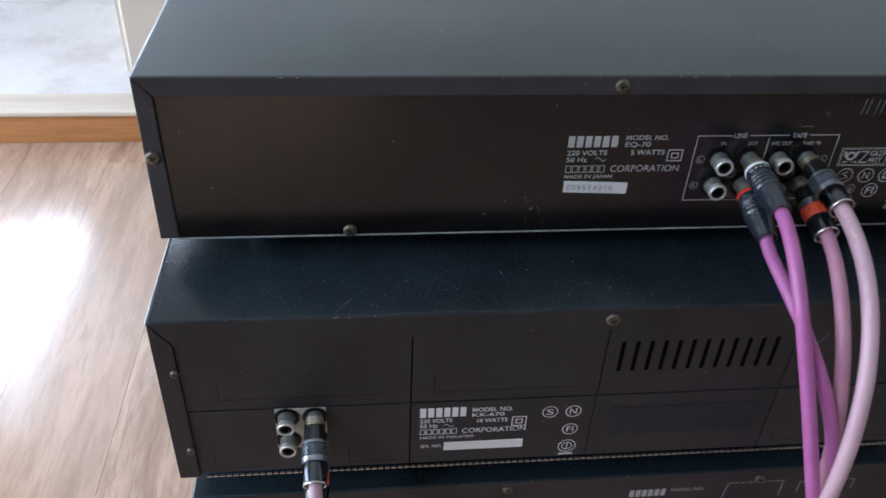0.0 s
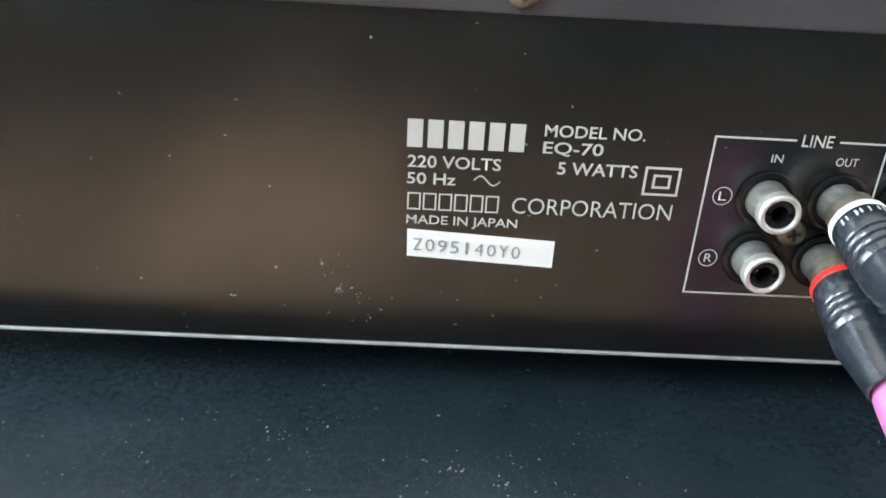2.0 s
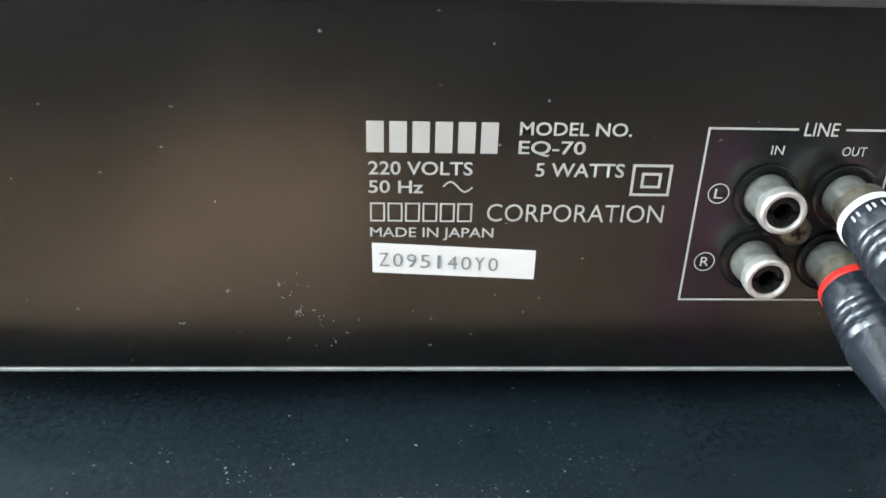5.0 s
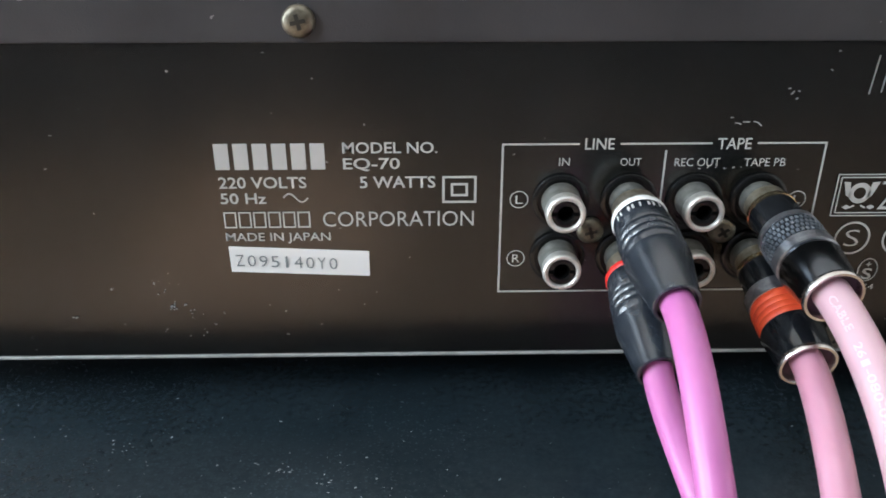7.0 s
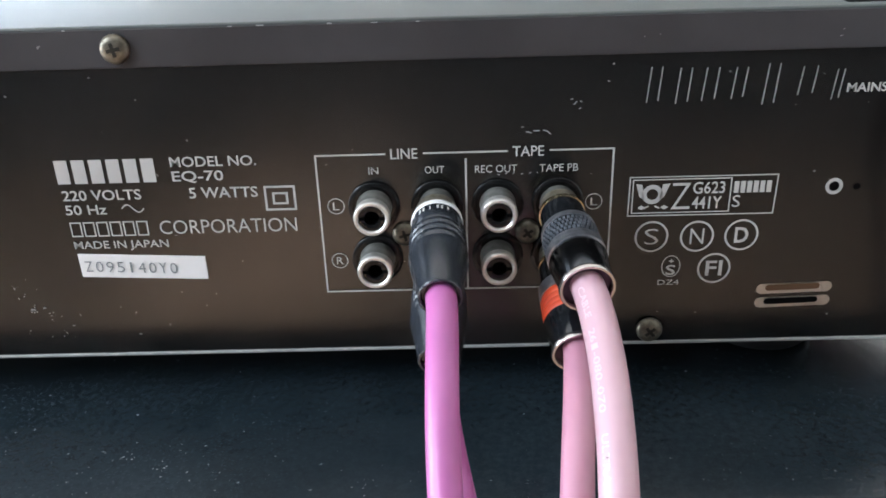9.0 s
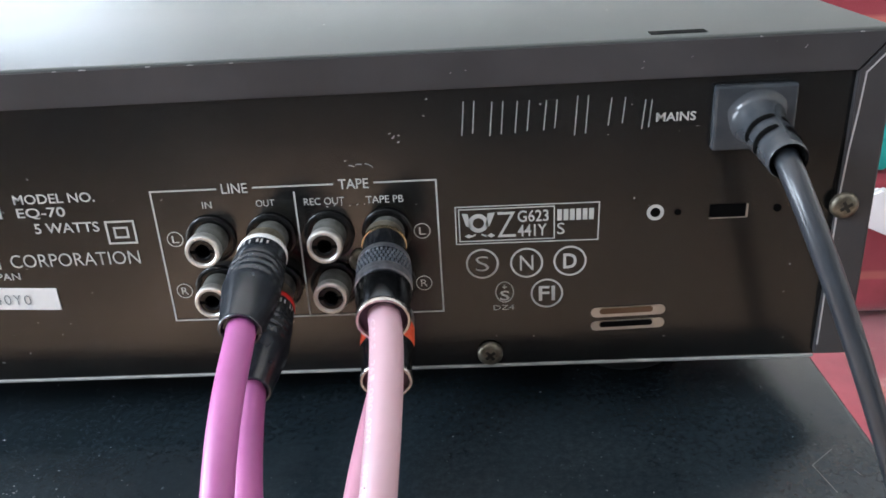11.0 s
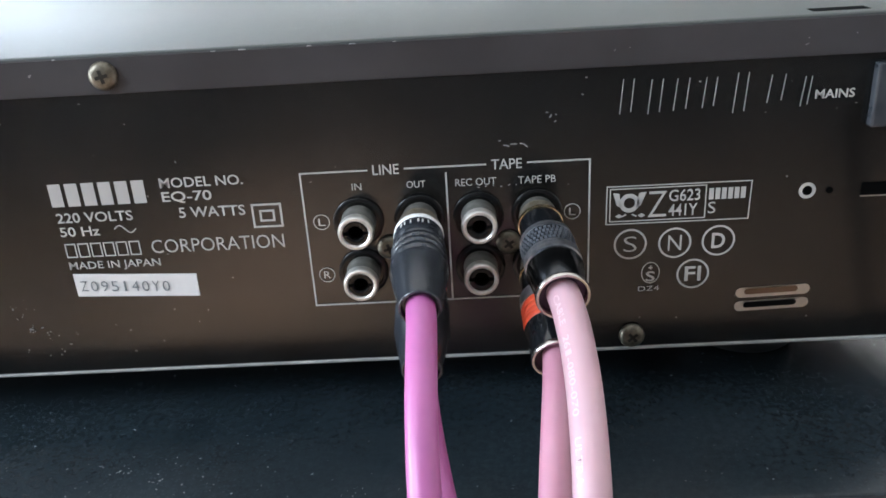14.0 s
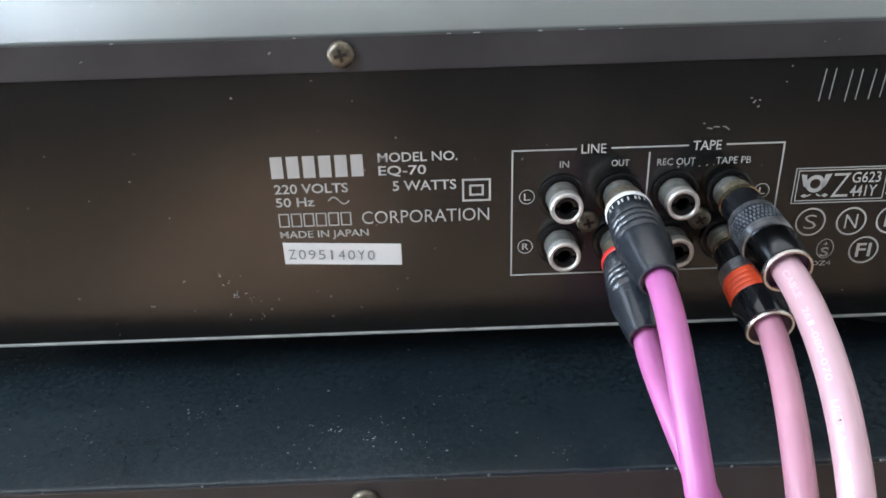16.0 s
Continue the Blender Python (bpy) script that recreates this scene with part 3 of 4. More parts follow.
# added pale strip: glare of the window along the left bend
part("edge_glare", a_box((-EQ_W - 0.0002, -0.0010, EQ_TOP - 0.0016), (-EQ_W + 0.0009, 0.2550, EQ_TOP - 0.0003), 0.0005, 3), M_EDGE_GLARE, eq, "pale strip put in for window glare on the edge", True)
bm = bmesh.new()
for seam in ([(0.2164, 0.4805), (0.2108, 0.4742), (0.2103, 0.4660), (0.2094, 0.4560), (0.2088, 0.4448), (0.2087, 0.4030)],):
    stroke(bm, seam, 0.00042, -0.0018, False, 0.0002)
part("seam_edge", bm, M_SEAM, eq, "bare metal edge of the folded side seam")
# vent slot in the top
bm = bmesh.new()
box(bm, (0.1628, 0.0024, EQ_TOP - 0.0006), (0.1757, 0.0066, EQ_TOP + 0.00012))
part("top_slot", bm, M_DARK, eq)

for x, z, k in ((-0.0021, 0.4792, 12), (0.1233, 0.4030, 40), (-0.1264, 0.4020, 70), (-0.2135, 0.4448, 25), (0.2102, 0.4420, 30)):
    screw(eq, x, z, -0.0016 if z > 0.41 else -0.0004, 0.0034, k)
for x, z, k in ((0.0608, 0.4318, 15), (0.0912, 0.4316, 35)):
    screw(eq, x, z, 0.0, 0.0031, k)

# printed face
W = 0.00042


def eq_rating(bm):
    words(bm, "MODEL NO.", 0.0051, 0.4505, 0.0259, 0.4531, 0, 0.012)
    words(bm, "EQ-70", 0.0051, 0.4464, 0.0176, 0.4495, 0, 0.012)
    words(bm, "220 VOLTS", -0.0226, 0.4425, -0.0032, 0.4452, 0, 0.012)
    words(bm, "50 Hz", -0.0226, 0.4388, -0.0124, 0.4414, 0, 0.012)
    words(bm, "5 WATTS", 0.0086, 0.4424, 0.0254, 0.4452, 0, 0.012)
    words(bm, "CORPORATION", -0.0001, 0.4331, 0.0341, 0.4368, 0, -0.004)
    words(bm, "MADE IN JAPAN", -0.0224, 0.4290, 0.0014, 0.4317, 0, 0.008)
    stroke(bm, [(-0.0086 + 0.0055 * k / 16, 0.4402 + 0.0010 * math.sin(2 * math.pi * k / 16)) for k in range(17)], 0.00032, 0)
    stroke(bm, [(0.0272, 0.4449), (0.0343, 0.4449), (0.0343, 0.4390), (0.0272, 0.4390)], 0.00055, 0, True)
    stroke(bm, [(0.0291, 0.4432), (0.0324, 0.4432), (0.0324, 0.4406), (0.0291, 0.4406)], 0.00055, 0, True)


lettering(eq, eq_rating)
lettering(eq, lambda bm: blocks(bm, "hhhhhh", -0.0230, 0.4469, 0.0021, 0.4529, 0), None, "maker's name as plain white blocks")
lettering(eq, lambda bm: blocks(bm, "hhhhhh", -0.0223, 0.4331, -0.0024, 0.4367, 0, 0.00035), None, "maker's name as thin white blocks")


def eq_sockets(bm):
    l, r, t, b = 0.0402, 0.1115, 0.4524, 0.4160
    for pts in ([(0.0570, t), (l, t), (l, b), (r, b), (r, t), (0.0962, t)], [(0.0660, t), (0.0862, t)], [(0.0762, 0.4509), (0.0762, b)]):
        stroke(bm, pts, 0.00045, 0)
    words(bm, "LINE", 0.0582, 0.4511, 0.0647, 0.4537, 0, 0.008)
    words(bm, "TAPE", 0.0874, 0.4510, 0.0949, 0.4536, 0, 0.008)
    words(bm, "IN", 0.0527, 0.4474, 0.0551, 0.4492, 0)
    words(bm, "OUT", 0.0663, 0.4473, 0.0710, 0.4491, 0)
    words(bm, "REC OUT", 0.0784, 0.4471, 0.0885, 0.4490, 0)
    words(bm, "TAPE PB", 0.0939, 0.4470, 0.1032, 0.4489, 0)
    for x, z, c in ((0.0442, 0.4394, "L"), (0.0440, 0.4247, "R"), (0.1073, 0.4390, "L"), (0.1069, 0.4244, "R")):
        ring(bm, x, z, 0.0021, 0.00022, 0)
        words(bm, c, x - 0.0008, z - 0.0010, x + 0.0009, z + 0.0010, 0)


lettering(eq, eq_sockets)


def eq_marks(bm):
    stroke(bm, [(0.1159, 0.4449), (0.1515, 0.4448), (0.1513, 0.4348), (0.1158, 0.4349)], 0.0003, 0, True)
    stroke(bm, [(0.1167, 0.4442), (0.1404, 0.4442), (0.1404, 0.4356), (0.1167, 0.4356)], 0.0003, 0, True)
    words(bm, "Z", 0.1262, 0.4364, 0.1308, 0.4432, 0, -0.01)
    words(bm, "G623", 0.1313, 0.4403, 0.1390, 0.4434, 0, 0.01)
    words(bm, "441Y", 0.1313, 0.4364, 0.1385, 0.4396, 0, 0.01)
    blocks(bm, "hhhhhh", 0.1411, 0.4403, 0.1505, 0.4433, 0)
    words(bm, "S", 0.1411, 0.4366, 0.1430, 0.4397, 0)
    # horn emblem as a plain ring and wedges
    ring(bm, 0.1215, 0.4404, 0.0025, 0.0011, 0)
    flat(bm, [(0.1174, 0.4432), (0.1189, 0.4430), (0.1196, 0.4392), (0.1184, 0.4398)], 0)
    flat(bm, [(0.1239, 0.4430), (0.1257, 0.4432), (0.1243, 0.4396), (0.1232, 0.4392)], 0)
    for a in (0.1180, 0.1236):
        flat(bm, [(a, 0.4370), (a + 0.0010, 0.4376), (a + 0.0020, 0.4370), (a + 0.0010, 0.4364)], 0, PRINT + 0.00001)
    stroke(bm, [(0.1196, 0.4368), (0.1208, 0.4374)], 0.0004, 0)
    stroke(bm, [(0.1222, 0.4374), (0.1234, 0.4368)], 0.0004, 0)
    for x, z, c, b in ((0.1221, 0.4292, "S", -0.012), (0.1334, 0.4290, "N", -0.005), (0.1444, 0.4291, "D", 0.02), (0.1385, 0.4201, "FI", 0.015)):
        ring(bm, x, z, 0.0042, 0.0005, 0)
        w = 0.0021 if c == "FI" else 0.0017
        words(bm, c, x - w, z - 0.0021, x + w, z + 0.0021, 0, b)
    ring(bm, 0.1276, 0.4209, 0.0024, 0.00025, 0, 1.28)
    words(bm, "S", 0.1264, 0.4184, 0.1288, 0.4213, 0, 0.015)
    bar(bm, 0.1270, 0.4222, 0.1282, 0.4225, 0)
    bar(bm, 0.12745, 0.4218, 0.12775, 0.4230, 0, PRINT + 0.00002)
    words(bm, "DZ4", 0.1246, 0.4157, 0.1300, 0.4171, 0, -0.005)
    words(bm, "MAINS", 0.1643, 0.4644, 0.1736, 0.4666, 0, 0.02)


lettering(eq, eq_marks)


def pencil(bm):
    # old pencilled note: plain slim bars of its size
    for x0, x1, z0, z1 in ((0.118, 0.122, 0.4632, 0.4715), (0.1247, 0.1288, 0.4628, 0.4711), (0.1307, 0.135, 0.4633, 0.471), (0.1375, 0.1415, 0.4636, 0.4709), (0.1448, 0.1488, 0.462, 0.4716), (0.1527, 0.1574, 0.4641, 0.4707), (0.1606, 0.1636, 0.4628, 0.4699)):
        stroke(bm, [(x0 + 0.0004, z0), (x0 + 0.0011, z1)], 0.00028, 0)
        stroke(bm, [(x1 - 0.0010, z0 + 0.0004), (x1 - 0.0004, z1)], 0.00028, 0)


lettering(eq, pencil, M_PENCIL, "pencilled note as slim grey bars")

# serial sticker
bm = bmesh.new()
v = [(-0.0221, 0.4283), (0.0100, 0.4268), (0.0100, 0.4205), (-0.0220, 0.4219)]
fr = [bm.verts.new((x, -0.00028, z)) for x, z in v]
bk = [bm.verts.new((x, -0.00001, z)) for x, z in v]
bm.faces.new(fr)
for k in range(4):
    bm.faces.new((fr[k], bk[k], bk[(k + 1) % 4], fr[(k + 1) % 4]))
sticker = part("sticker", bm, M_STICKER, eq, "white serial number sticker")


def serial(bm):
    for k, c in enumerate("Z095140Y0"):
        x = -0.0209 + k * 0.00268
        z = 0.4238 - 0.047 * (x + 0.0209)
        w = 0.00028 if c == "1" else 0.00095
        words(bm, c, x + 0.00115 - w, z - 0.0004, x + 0.00115 + w, z + 0.0025, 0, -0.006, 0.00045)


lettering(sticker, serial, M_INK)

# sockets
for x in (0.0536, 0.0690, 0.0838, 0.0985):
    for z in (0.4391, 0.4251):
        rca_jack(eq, x, z, 0.0)


def pill(bm, x0, z0, x1, z1, r, y, lift):
    pts = []
    for k in range(9):
        a = radians(90 + 180 * k / 8)
        pts.append((x0 + r + r * math.cos(a), z0 + r * math.sin(a)))
    for k in range(9):
        a = radians(-90 + 180 * k / 8)
        pts.append((x1 - r + r * math.cos(a), z1 + r * math.sin(a)))
    flat(bm, pts, y, lift)


# two lozenge vents with bright punched rims
for z in (0.4141, 0.4102):
    bm = bmesh.new()
    pill(bm, 0.1500, z - 0.0003, 0.1692, z + 0.0001, 0.00145, 0, 0.0002)
    v = part("vent", bm, M_STEEL, eq, "lozenge vent slot with a bare metal rim")
    bm = bmesh.new()
    pill(bm, 0.1522, z + 0.0001, 0.1660, z + 0.0004, 0.00085, 0, 0.0004)
    part("vent_opening", bm, M_BOARD if z > 0.412 else M_DARK, v)
# round hole with a bright collar, a pin hole, an oblong slot
bm = bmesh.new()
ring(bm, 0.1653, 0.4414, 0.0021, 0.00085, 0)
collar = part("collar", bm, M_PRINT, eq, "white ring round a small hole")
for x, z, r in ((0.1653, 0.4414, 0.00125), (0.1708, 0.4412, 0.00085), (0.1950, 0.4413, 0.0010)):
    bm = bmesh.new()
    disc(bm, x, z, r, 0, 20, 0.00025)
    part("hole", bm, M_DARK, eq)
bm = bmesh.new()
bar(bm, 0.1786, 0.4394, 0.1874, 0.4428, 0, 0.0002)
slot = part("slot", bm, M_DARK, eq)
bm = bmesh.new()
box(bm, (0.1786, -0.0003, 0.43915), (0.1876, 0.0, 0.43935))
box(bm, (0.1874, -0.0005, 0.43935), (0.18785, 0.0, 0.4428))
part("slot_edge", bm, M_STEEL, eq)

bm = bmesh.new()
disc(bm, 0.1992, 0.4419, 0.0008, 0, 16, 0.0003)
part("rivet", bm, M_STEEL, eq, "small bright rivet")
# small scuffs: short pale nicks
rng = random.Random(4)


def scuffs(parent, spots, y, length, w=0.00018):
    bm = bmesh.new()
    for x, z in spots:
        a, l = rng.uniform(-0.6, 0.9), length * rng.uniform(0.4, 1.2)
        stroke(bm, [(x, z), (x + l * 0.5 * math.cos(a), z + l * 0.5 * math.sin(a) * 0.4), (x + l * math.cos(a), z + l * math.sin(a))], w, y)
    tagged(part("scuffs", bm, M_PENCIL, parent, "pale scuffs in the black paint"), kind="stuff")


scuffs(eq, [(0.0905, 0.4570), (0.0922, 0.4572), (0.0945, 0.4573)], 0, 0.0030, 0.00026)
scuffs(eq, [(0.1015, 0.4633), (0.1028, 0.4622), (0.1008, 0.4645), (0.1030, 0.4640)], 0, 0.0010, 0.0003)
scuffs(eq, [(0.0838 + 0.0019 * k, 0.4466 + 0.0001 * (k % 3)) for k in range(6)], 0, 0.0005, 0.00025)

scuffs(eq, [(rng.uniform(-0.2, 0.2), rng.uniform(0.405, 0.472)) for k in range(26)], 0, 0.0006, 0.00010)
scuffs(eq, [(rng.uniform(-0.2, 0.2), EQ_TOP - rng.uniform(0.0015, 0.007)) for k in range(12)], -0.0018, 0.0008, 0.00015)


def lint(parent, name, spots, put, label):
    """Tiny ragged flakes of dust round each spot: across, along, how many, how wide, how large."""
    bm = bmesh.new()
    for a, b, count, spread, size in spots:
        for k in range(count):
            x, z = (a, b) if count == 1 else (a + rng.gauss(0, spread), b + rng.gauss(0, spread * 0.8))
            r, turn, long = size * rng.uniform(0.35, 1.0), rng.uniform(0, 3.1), rng.uniform(1.0, 2.3)
            pts = []
            for i in range(7):
                w = 2 * math.pi * i / 7
                d = r * rng.uniform(0.6, 1.1)
                u, v = d * long * math.cos(w), d * math.sin(w)
                pts.append(bm.verts.new(put(x + u * math.cos(turn) - v * math.sin(turn), z + u * math.sin(turn) + v * math.cos(turn), rng.uniform(0.00001, 0.00006))))
            bm.faces.new(pts)
    ob = new(name, bpy.data.meshes.new(name))
    bm.to_mesh(ob.data)
    bm.free()
    ob.data.materials.append(M_LINT)
    ob.parent = parent
    return tagged(ob, label, kind="stuff")


PANEL_LINT = [(-0.060, 0.410, 2, 0.0004, 0.00030), (-0.049, 0.408, 1, 0, 0.00026), (-0.037, 0.4128, 9, 0.0008, 0.00026), (-0.033, 0.4122, 6, 0.0008, 0.00022), (-0.032, 0.410, 4, 0.0010, 0.00016), (-0.031, 0.405, 4, 0.0014, 0.00015),
              (-0.027, 0.408, 3, 0.0008, 0.00016), (-0.025, 0.411, 2, 0.0004, 0.00020), (-0.040, 0.406, 2, 0.0005, 0.00016), (-0.0385, 0.4165, 3, 0.0010, 0.00018), (-0.0395, 0.4200, 5, 0.0016, 0.00013), (-0.072, 0.405, 2, 0.0007, 0.00016),
              (-0.071, 0.401, 2, 0.0006, 0.00018), (-0.014, 0.4130, 1, 0, 0.00018), (-0.005, 0.4132, 1, 0, 0.00020), (-0.002, 0.4075, 1, 0, 0.00030), (0.010, 0.4150, 2, 0.002, 0.00014), (0.135, 0.4075, 1, 0, 0.0002)]
lint(eq, "lint", PANEL_LINT, lambda x, z, h: (x, -0.0002 - h, z), "pale lint caught on the panel")
# chipped paint along the top edge
bm = bmesh.new()
for k in range(12):
    x, l = rng.uniform(-0.21, 0.21), rng.uniform(0.0005, 0.0018)
    box(bm, (x, -0.0018, EQ_TOP - 0.0010), (x + l, -0.0010, EQ_TOP - 0.0006 - rng.uniform(0, 0.0002)), 0.0001, 1)
tagged(part("edge_chips", bm, M_PENCIL, eq, "pale chips along the cover's edge"), kind="stuff")

# mains inlet: square plate, ribbed strain relief and cord
PX, PZ = 0.1865, 0.4650
inlet = part("strain_relief_plate", a_box((PX - 0.0094, -0.0028, PZ - 0.0077), (PX + 0.0094, 0.0, PZ + 0.0077), 0.0006, 2), M_GREY_PVC, eq, "grey moulded cable entry plate")
b0, bw = Vector((PX + 0.0006, -0.0022, PZ - 0.0006)), Vector((0.02, -0.97, -0.16)).normalized()
bm = bmesh.new()
lathe(bm, [(0.0, 0.0076), (0.0006, 0.0064), (0.0018, 0.0057), (0.0040, 0.0053), (0.0064, 0.0050), (0.0190, 0.0044), (0.0204, 0.0044), (0.0210, 0.0041)], aim(b0, bw), 32)
part("boot", bm, M_GREY_PVC, inlet, "grey moulded strain relief boot", True)
bm = bmesh.new()
lathe(bm, [(0.0210, 0.0041), (0.0206, 0.0036), (0.0190, 0.0033), (0.0190, 0.0012)], aim(b0, bw), 32)
part("boot_mouth", bm, M_DARK, inlet, "dark open end of the boot", True)
for a, mid, half in ((0.0078, 140, 54), (0.0088, 38, 32), (0.0128, 148, 52), (0.0138, 44, 34), (0.0078, 270, 50), (0.0128, 270, 50)):
    bm = bmesh.new()
    r0 = 0.00512 - 0.00006 * (a - 0.006) / 0.002
    rows_ = []
    for d, lift in ((0.0, 0.0), (0.0019, -0.00005)):
        rows_.append([bm.verts.new((a + d * (1 if abs(g) < half - 8 else 0.8), (r0 + lift) * math.cos(radians(mid + g)), (r0 + lift) * math.sin(radians(mid + g)))) for g in range(-half, half + 1, 4)])
    for i in range(len(rows_[0]) - 1):
        bm.faces.new((rows_[0][i], rows_[0][i + 1], rows_[1][i + 1], rows_[1][i]))
    bmesh.ops.transform(bm, matrix=aim(b0, bw), verts=bm.verts)
    part("boot_slot", bm, M_DARK, inlet, "", True)
end = Vector((0.1876, -0.0240, 0.4603))
pts = bezier(end - Vector((0, -0.004, -0.0012)), end + Vector((0.0010, -0.0125, -0.0075)), (0.2005, -0.0450, 0.4230), (0.2118, -0.0515, 0.3840), 36)
pts += bezier((0.2118, -0.0515, 0.3840), (0.2175, -0.0545, 0.364), (0.23, -0.055, 0.30), (0.245, -0.07, 0.12), 30)[1:]
pts += bezier((0.245, -0.07, 0.12), (0.25, -0.075, 0.0), (0.26, -0.20, -0.33), (0.36, -0.26, FLOOR + 0.004), 30)[1:]
part("mains_cord", tube(pts, 0.0025, 16, (1.12, 0.80)), M_CORD, eq, "flat black twin mains cord", True)

# ---------------------------------------------------------------- cassette deck below
DY, DZ, DT, DW = -0.0425, 0.2735, 0.3832, 0.2200
deck = thing("cassette_deck", "black cassette deck seen from its rear, under the equalizer", "cassette deck")
cover("cover", deck, DW, DY - 0.0012, 0.235, DZ, DT, 0.0145, 0.0105, M_DECK_TOP, M_DECK_PANEL, 0.0012, ((0.0, 0.0014), (0.0002, 0.0008), (0.0006, 0.0003), (0.0013, 0.0)))
# the same painted window glare on the deck's left bend
part("edge_glare", a_box((-DW - 0.0002, DY - 0.0006, DT - 0.0014), (-DW + 0.0007, 0.2300, DT - 0.0003), 0.0004, 3), M_EDGE_GLARE, deck, "pale strip put in for window glare on the edge", True)
part("front_panel", a_box((-DW, 0.232, DZ), (DW, 0.250, DT + 0.0005), 0.002), M_FLANGE, deck)
part("inner_panel", a_box((-0.2155, DY + 0.0014, DZ + 0.0006), (0.2155, DY + 0.0024, DT - 0.002)), M_DARK, deck)
cols = [-0.2100, -0.0975, 0.0003, 0.1003, 0.2100]
rows = [DZ + 0.001, 0.3222, DT - 0.0140]
for i in range(4):
    for j in range(2):
        lo, hi = (cols[i] + 0.00032, DY, rows[j] + 0.0005), (cols[i + 1] - 0.00032, DY + 0.0014, rows[j + 1] - 0.0005)
        part("rear_panel", a_box(lo, hi, 0.0003, 1), M_DECK_PANEL, deck)
# embossed outlines on the panels
for lo, hi in (((-0.193, 0.330), (-0.112, 0.360)), ((-0.086, 0.330), (-0.011, 0.362)), ((-0.200, 0.279), (-0.176, 0.316)), ((-0.130, 0.279), (-0.104, 0.316)), ((0.108, 0.330), (0.200, 0.360)), ((0.108, 0.280), (0.200, 0.314))):
    bm = bmesh.new()
    stroke(bm, [(lo[0], lo[1] + 0.012), lo, (hi[0], lo[1])], 0.00028, DY, False, 0.0002)
    part("pressed_line", bm, M_DARK, deck)
for k in range(12):
    x = 0.0085 + 0.00735 * k
    part("vent_slot", a_box((x - 0.0013, DY - 0.0002, 0.3395), (x + 0.0013, DY + 0.001, 0.3600), 0.0005, 2), M_DARK, deck)
part("rough_label", a_box((0.0095, DY - 0.0006, 0.2910), (0.0930, DY, 0.3125), 0.0003, 1), dusty_black("rough_black", (0.010, 0.011, 0.012), 0.75, 3.0, 0.9), deck, "rough torn-off label patch")
# perforated bare bottom edge
for k in range(118):
    x = -0.206 + 0.00352 * k
    part("edge_tab", a_box((x, DY - 0.0014, DZ - 0.0004), (x + 0.0026, DY - 0.0002, DZ + 0.0004)), M_STEEL, deck)
screw(deck, -0.0005, 0.3765, DY - 0.0014, 0.0036, 20)
for x, z in ((-0.2110, 0.3510), (-0.2108, 0.2955)):
    screw(deck, x, z, DY - 0.0014, 0.0022, 50)


def deck_print(bm):
    y = DY
    words(bm, "MODEL NO.", -0.0652, 0.3139, -0.0438, 0.3170, y, 0.012)
    words(bm, "KX-670", -0.0652, 0.3102, -0.0480, 0.3129, y, 0.012)
    words(bm, "230 VOLTS", -0.0926, 0.3068, -0.0755, 0.3098, y, 0.012)
    words(bm, "50 Hz", -0.0926, 0.3030, -0.0830, 0.3059, y, 0.012)
    words(bm, "18 WATTS", -0.0622, 0.3056, -0.0460, 0.3085, y, 0.012)
    words(bm, "CORPORATION", -0.0700, 0.2980, -0.0356, 0.3016, y)
    words(bm, "MADE IN MALAYSIA", -0.0923, 0.2943, -0.0630, 0.2964, y)
    words(bm, "SER. NO.", -0.0921, 0.2875, -0.0805, 0.2898, y)
    stroke(bm, [(-0.0800 + 0.0055 * k / 12, 0.3044 + 0.001 * math.sin(2 * math.pi * k / 12)) for k in range(13)], 0.0003, y)
    stroke(bm, [(-0.0434, 0.3088), (-0.0360, 0.3088), (-0.0360, 0.3020), (-0.0434, 0.3020)], 0.0006, y, True)
    stroke(bm, [(-0.0413, 0.3069), (-0.0381, 0.3069), (-0.0381, 0.3039), (-0.0413, 0.3039)], 0.0006, y, True)
    for x, z, c in ((-0.0235, 0.3114, "S"), (-0.0109, 0.3112, "N"), (-0.0110, 0.2974, "FI")):
        ring(bm, x, z, 0.0043, 0.0005, y)
        words(bm, c, x - 0.0019, z - 0.0021, x + 0.0019, z + 0.0021, y)
    ring(bm, -0.0110, 0.2837, 0.0050, 0.0005, y)
    ring(bm, -0.0110, 0.2837, 0.0030, 0.0005, y)
    bar(bm, -0.0113, 0.2807, -0.0107, 0.2867, y, PRINT + 0.00002)
    bar(bm, -0.0150, 0.2767, -0.0070, 0.2779, y)


lettering(deck, deck_print, M_PRINT_DECK)
lettering(deck, lambda bm: stroke(bm, [(0.1085, 0.3500), (0.1160, 0.3610)], 0.0004, DY), M_PENCIL, "long pale scratch")
lettering(deck, lambda bm: blocks(bm, "hhhhhh", -0.0928, 0.3110, -0.0676, 0.3180, DY), M_PRINT_DECK, "maker's name as plain white blocks")
lettering(deck, lambda bm: blocks(bm, "hhhhhh", -0.0924, 0.2980, -0.0722, 0.3016, DY, 0.00042), M_PRINT_DECK, "maker's name as thin white blocks")
part("sticker", a_box((-0.0793, DY - 0.0004, 0.2848), (-0.0362, DY, 0.2911), 0.0001, 1), M_STICKER, deck, "blank white serial sticker")
part("jack_plate", a_box((-0.1668, DY - 0.0008, 0.2932), (-0.1408, DY, 0.3222), 0.0008, 2), worn(material("cream_plastic", (0.46, 0.42, 0.34), 0.5), (0.48, 0.44, 0.36), (0.33, 0.29, 0.22), 120.0), deck, "grimy cream plastic socket plate")
